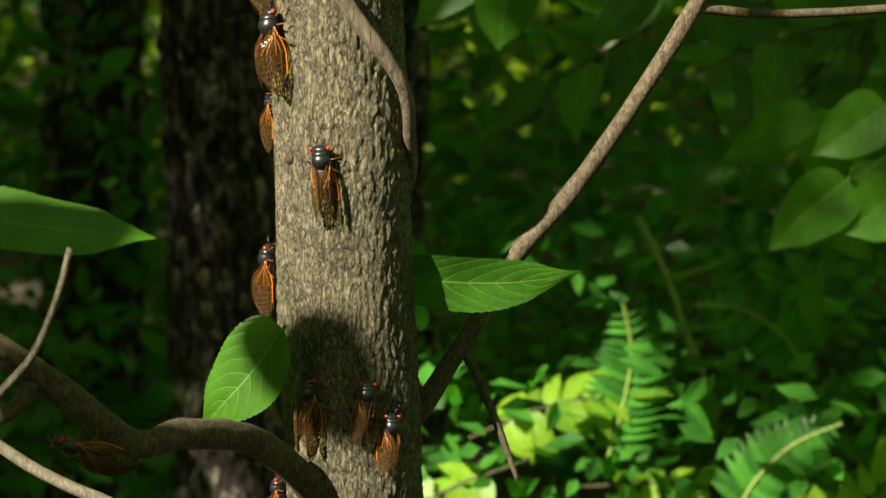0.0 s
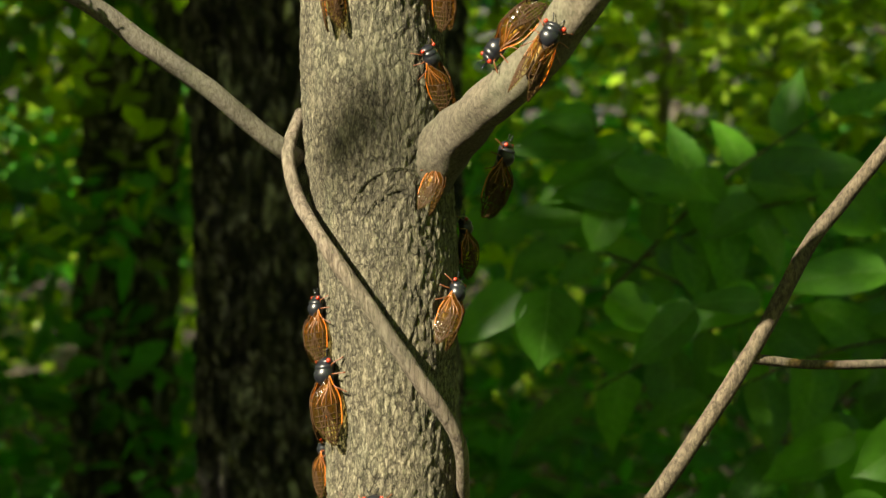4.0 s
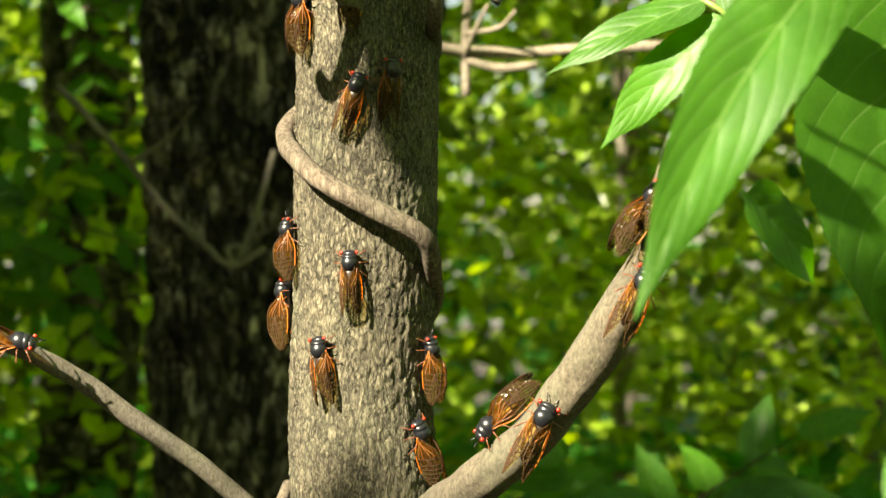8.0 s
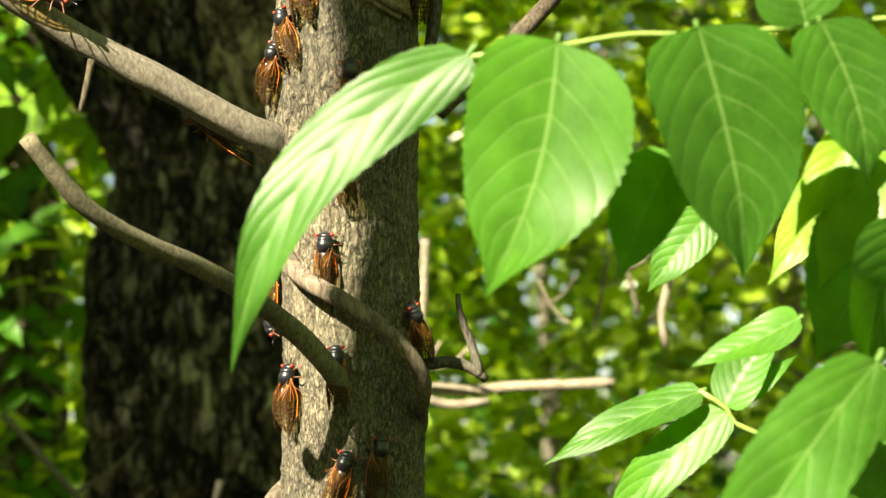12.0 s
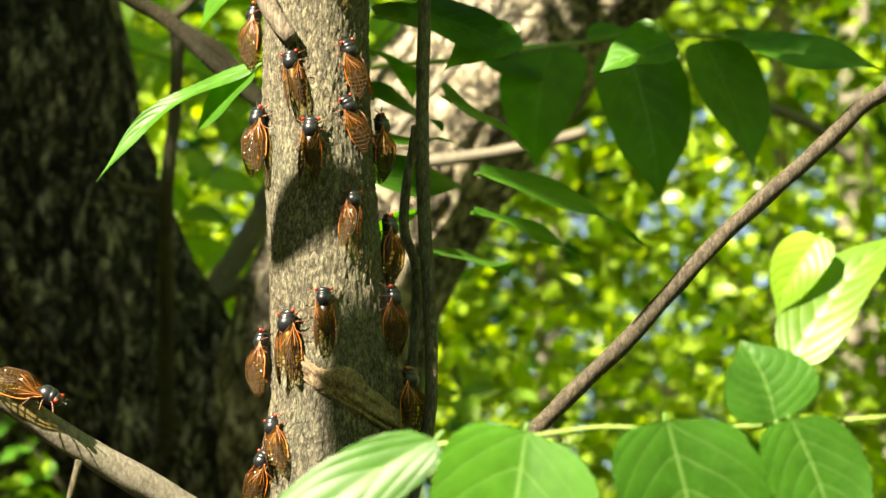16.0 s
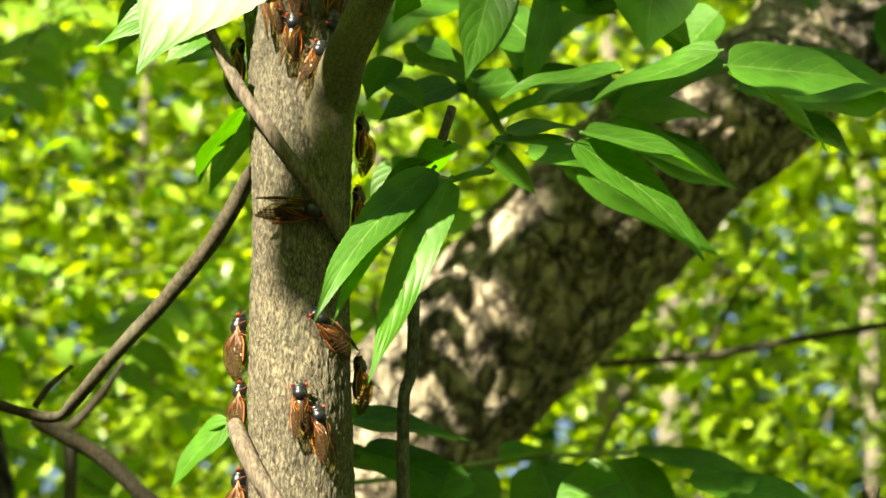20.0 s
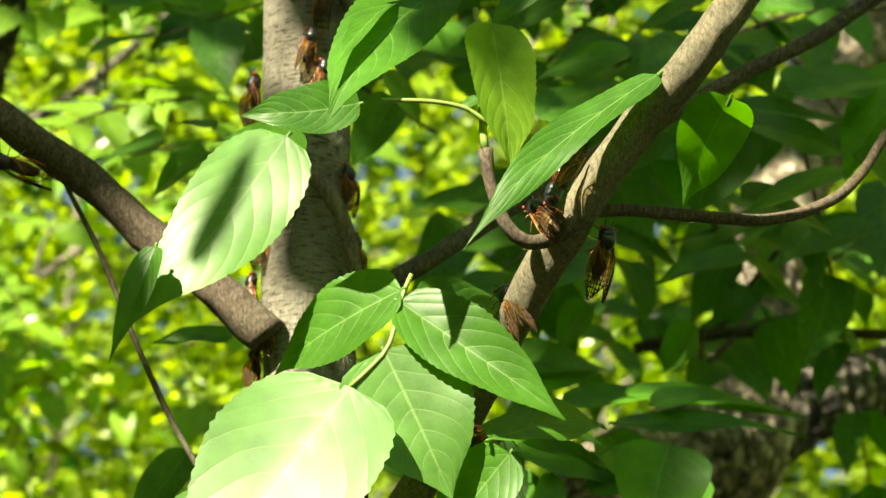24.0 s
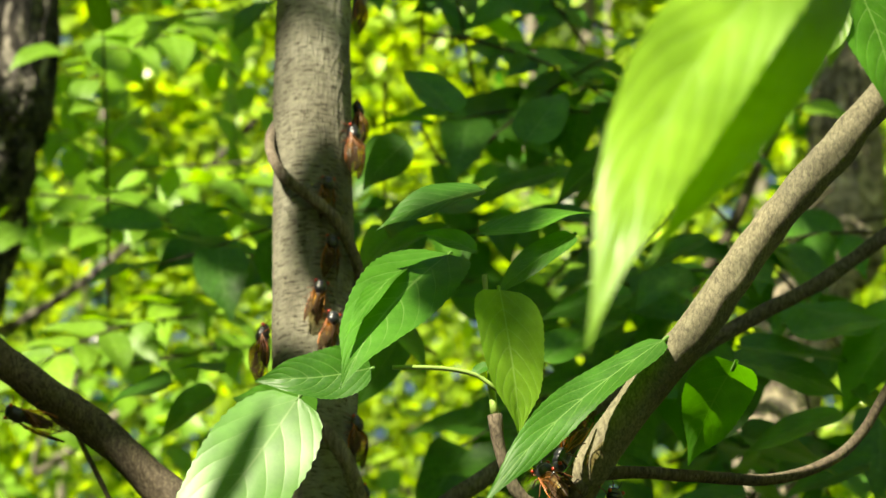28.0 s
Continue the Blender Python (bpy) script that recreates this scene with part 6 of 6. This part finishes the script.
def leafy_twig(root, rnd, a, b, pairs, size, leaves, bark=bark_dark, spread=1.0):
    """A bent twig with leaves set along both sides and one at the end."""
    a, b = Vector(a), Vector(b)
    mid = (a + b) / 2 + Vector((0, 0, 0.06 * (b - a).length))
    r = 0.0016 + 0.01 * size * 0.3
    twig = part("twig", mesh_from("twig", *tube_data([(*a, r), (*mid, r * 0.8), (*b, r * 0.5)], 6, 0.02, 0.05), bark), root)
    d = (b - a).normalized()
    for i in range(pairs + 1):
        f = 0.25 + 0.75 * i / pairs
        at = a.lerp(mid, f * 2) if f < 0.5 else mid.lerp(b, f * 2 - 1)
        for sgn in ((-1, 1) if i < pairs else (0,)):
            side = d.cross(Vector((0.1, -0.8, 0.6))).normalized() * sgn * spread
            ax = (d * (0.55 if sgn else 1.0) + side + Vector((rnd.uniform(-0.3, 0.3), rnd.uniform(-0.35, 0.2), rnd.uniform(-0.5, 0.1)))).normalized()
            up = Vector((rnd.uniform(-0.5, 0.3), -0.7 + rnd.uniform(-0.3, 0.4), 0.5 + rnd.uniform(-0.2, 0.4)))
            nrm = (up - ax * up.dot(ax)).normalized()
            rot = Matrix((ax, nrm.cross(ax), nrm)).transposed().to_4x4()
            s = size * rnd.uniform(0.75, 1.2)
            part("leaf", leaves[rnd.randrange(4)], twig, "", twig.matrix_world.inverted() @ Matrix.Translation(at) @ rot @ Matrix.Diagonal((s, s, s, 1)))


def shrub(label, seed, boxes, size, pairs=4, reach=0.28, leaves=SHRUB_LEAVES):
    rnd = random.Random(seed)
    root = tagged(new("leafy_shrub"), label, "shrub")
    for (x0, x1), (y0, y1), (z0, z1), n in boxes:
        for _ in range(n):
            a = Vector((rnd.uniform(x0, x1), rnd.uniform(y0, y1), rnd.uniform(z0, z1)))
            b = a + Vector((rnd.uniform(-1, 1), rnd.uniform(-0.6, 0.2), rnd.uniform(-0.5, 0.35))).normalized() * reach * rnd.uniform(0.7, 1.2)
            leafy_twig(root, rnd, a, b, pairs, size, leaves)
    return root


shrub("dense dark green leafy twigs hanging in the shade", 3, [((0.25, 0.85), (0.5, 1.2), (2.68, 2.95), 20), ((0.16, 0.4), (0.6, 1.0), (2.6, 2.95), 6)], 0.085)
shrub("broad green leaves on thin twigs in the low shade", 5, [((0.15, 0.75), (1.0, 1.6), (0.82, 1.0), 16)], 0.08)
shrub("ferny sunlit twigs of the low undergrowth", 8, [((0.02, 0.8), (0.8, 1.6), (0.15, 0.55), 26)], 0.042, 6, 0.2, LIT_LEAVES)
shrub("bright green leafy twigs hanging in full sun", 11, [((-0.75, 0.05), (2.0, 3.0), (1.8, 3.9), 90)], 0.066, 5, 0.34, LIT_LEAVES)
shrub("sunlit leafy twigs hanging beside the young tree", 17, [((-0.32, 0.22), (0.95, 1.7), (2.9, 3.6), 22), ((0.2, 0.7), (0.7, 1.4), (2.95, 3.5), 12)], 0.062, 5, 0.28, LIT_LEAVES)
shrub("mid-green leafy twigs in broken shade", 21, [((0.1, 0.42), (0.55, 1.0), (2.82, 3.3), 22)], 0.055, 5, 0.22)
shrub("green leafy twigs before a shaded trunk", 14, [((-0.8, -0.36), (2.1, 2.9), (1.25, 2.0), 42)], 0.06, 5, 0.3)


# ferns of the low undergrowth
def fern_frond(rows, pairs, reach):
    root = tagged(new("fern"), "small arching green fern frond in the undergrowth", "fern")
    q = spline([(*r, 0.0016) for r in rows], 0.004)
    part("stalk", mesh_from("stalk", *tube_data(q, 6, 0.01, 0.02), leaf_stem), root)
    for i in range(pairs):
        f = 0.15 + 0.84 * i / pairs
        at = Vector(q[int(f * (len(q) - 1))][:3])
        d = Vector(q[min(len(q) - 1, int(f * (len(q) - 1)) + 2)][:3]) - at
        d.normalize()
        for sgn in (-1, 1):
            ax = (d * 0.35 + Vector((0.15, -1, 0.35)).cross(d).normalized() * sgn).normalized()
            up = Vector((-0.3, -0.7, 0.6))
            nrm = (up - ax * up.dot(ax)).normalized()
            s = reach * math.sin(math.pi * min(1.0, 0.25 + 0.75 * f)) ** 0.7 + 0.004
            part("leaflet", FERN_LEAF, root, "", Matrix.Translation(at) @ Matrix((ax, nrm.cross(ax), nrm)).transposed().to_4x4() @ Matrix.Diagonal((s, s, s, 1)))


FERN_LEAF = leaf_mesh(1.0, 0.3, 0.1, 0.1, 777, leaf_low, 8, 4)
fern_frond([(0.198, 1.300, 0.470), (0.215, 1.300, 0.526), (0.225, 1.300, 0.581), (0.218, 1.300, 0.631)], 15, 0.040)
fern_frond([(0.327, 1.350, 0.396), (0.344, 1.350, 0.436), (0.383, 1.350, 0.475), (0.433, 1.350, 0.497)], 15, 0.038)
fern_frond([(0.415, 1.500, 0.516), (0.386, 1.500, 0.558), (0.345, 1.500, 0.583), (0.299, 1.500, 0.589)], 14, 0.035)


# added leaves out of view, set between the sapling and the sun to cast shade
def shade_leaf(z, x, along, length, width, tilt=0.0, y=None):
    cx, r = trunk_at(z)
    at = Vector((cx + x, -r if y is None else y, z)) + SUN_FROM * along
    d = Vector((math.sin(radians(tilt)), 0.3, math.cos(radians(tilt)))).normalized()
    ax = (d - SUN_FROM * d.dot(SUN_FROM)).normalized()
    rot = Matrix((ax, SUN_FROM.cross(ax), SUN_FROM)).transposed().to_4x4()
    part("leaf", leaf_mesh(length, width, 0.05, 0.1, 900 + int(z * 100), leaf_green), shade_spray, "", Matrix.Translation(at - ax * length * 0.5) @ rot)


shade_spray = leaf_spray("shade_spray")
shade_leaf(0.955, -0.13, 0.7, 0.13, 0.07, 80, -0.25)
shade_leaf(2.182, -0.061, 0.9, 0.085, 0.013, 37, -0.19)
shade_leaf(2.30, 0.035, 1.6, 0.10, 0.06, 60, -0.32)
shade_leaf(0.872, -0.012, 1.3, 0.06, 0.06, 60)
shade_leaf(1.168, -0.008, 3.2, 0.07, 0.026, 75)
shade_leaf(1.40, 0.016, 0.85, 0.13, 0.04, 5)
shade_leaf(1.61, 0.020, 1.1, 0.11, 0.045, 5)
shade_leaf(1.52, 0.022, 1.1, 0.11, 0.05, 170)
shade_leaf(1.704, -0.003, 0.8, 0.08, 0.029, 80)
for shade_z, shade_x in ((2.12, 0.01), (1.95, 0.012), (2.26, 0.012), (2.315, -0.012), (2.43, 0.012)):
    shade_leaf(shade_z, shade_x, 2.0, 0.11, 0.055, 40 * math.sin(shade_z * 40))

crawler = cicada(1.602, -36, 8, 0.95)
turner = cicada(1.947, -2, -92, 0.95)


def motions():
    rest = [(1.602, -36, 8), (1.6066, -38, 6), (1.6095, -37, 8), (1.6285, -37, 5)]
    walk(crawler, [(t, cicada_pose(*rest[i])) for t, i in ((0, 0), (12.5, 0), (13.0, 1), (13.5, 2), (15.5, 3), (16.5, 3), (28, 3))])
    spins = (-92, -92, -66, -30, -26, -26)
    walk(turner, [(t, cicada_pose(1.947, -2, a)) for t, a in zip((0, 20.0, 20.5, 21.0, 21.5, 28), spins)])


motions()
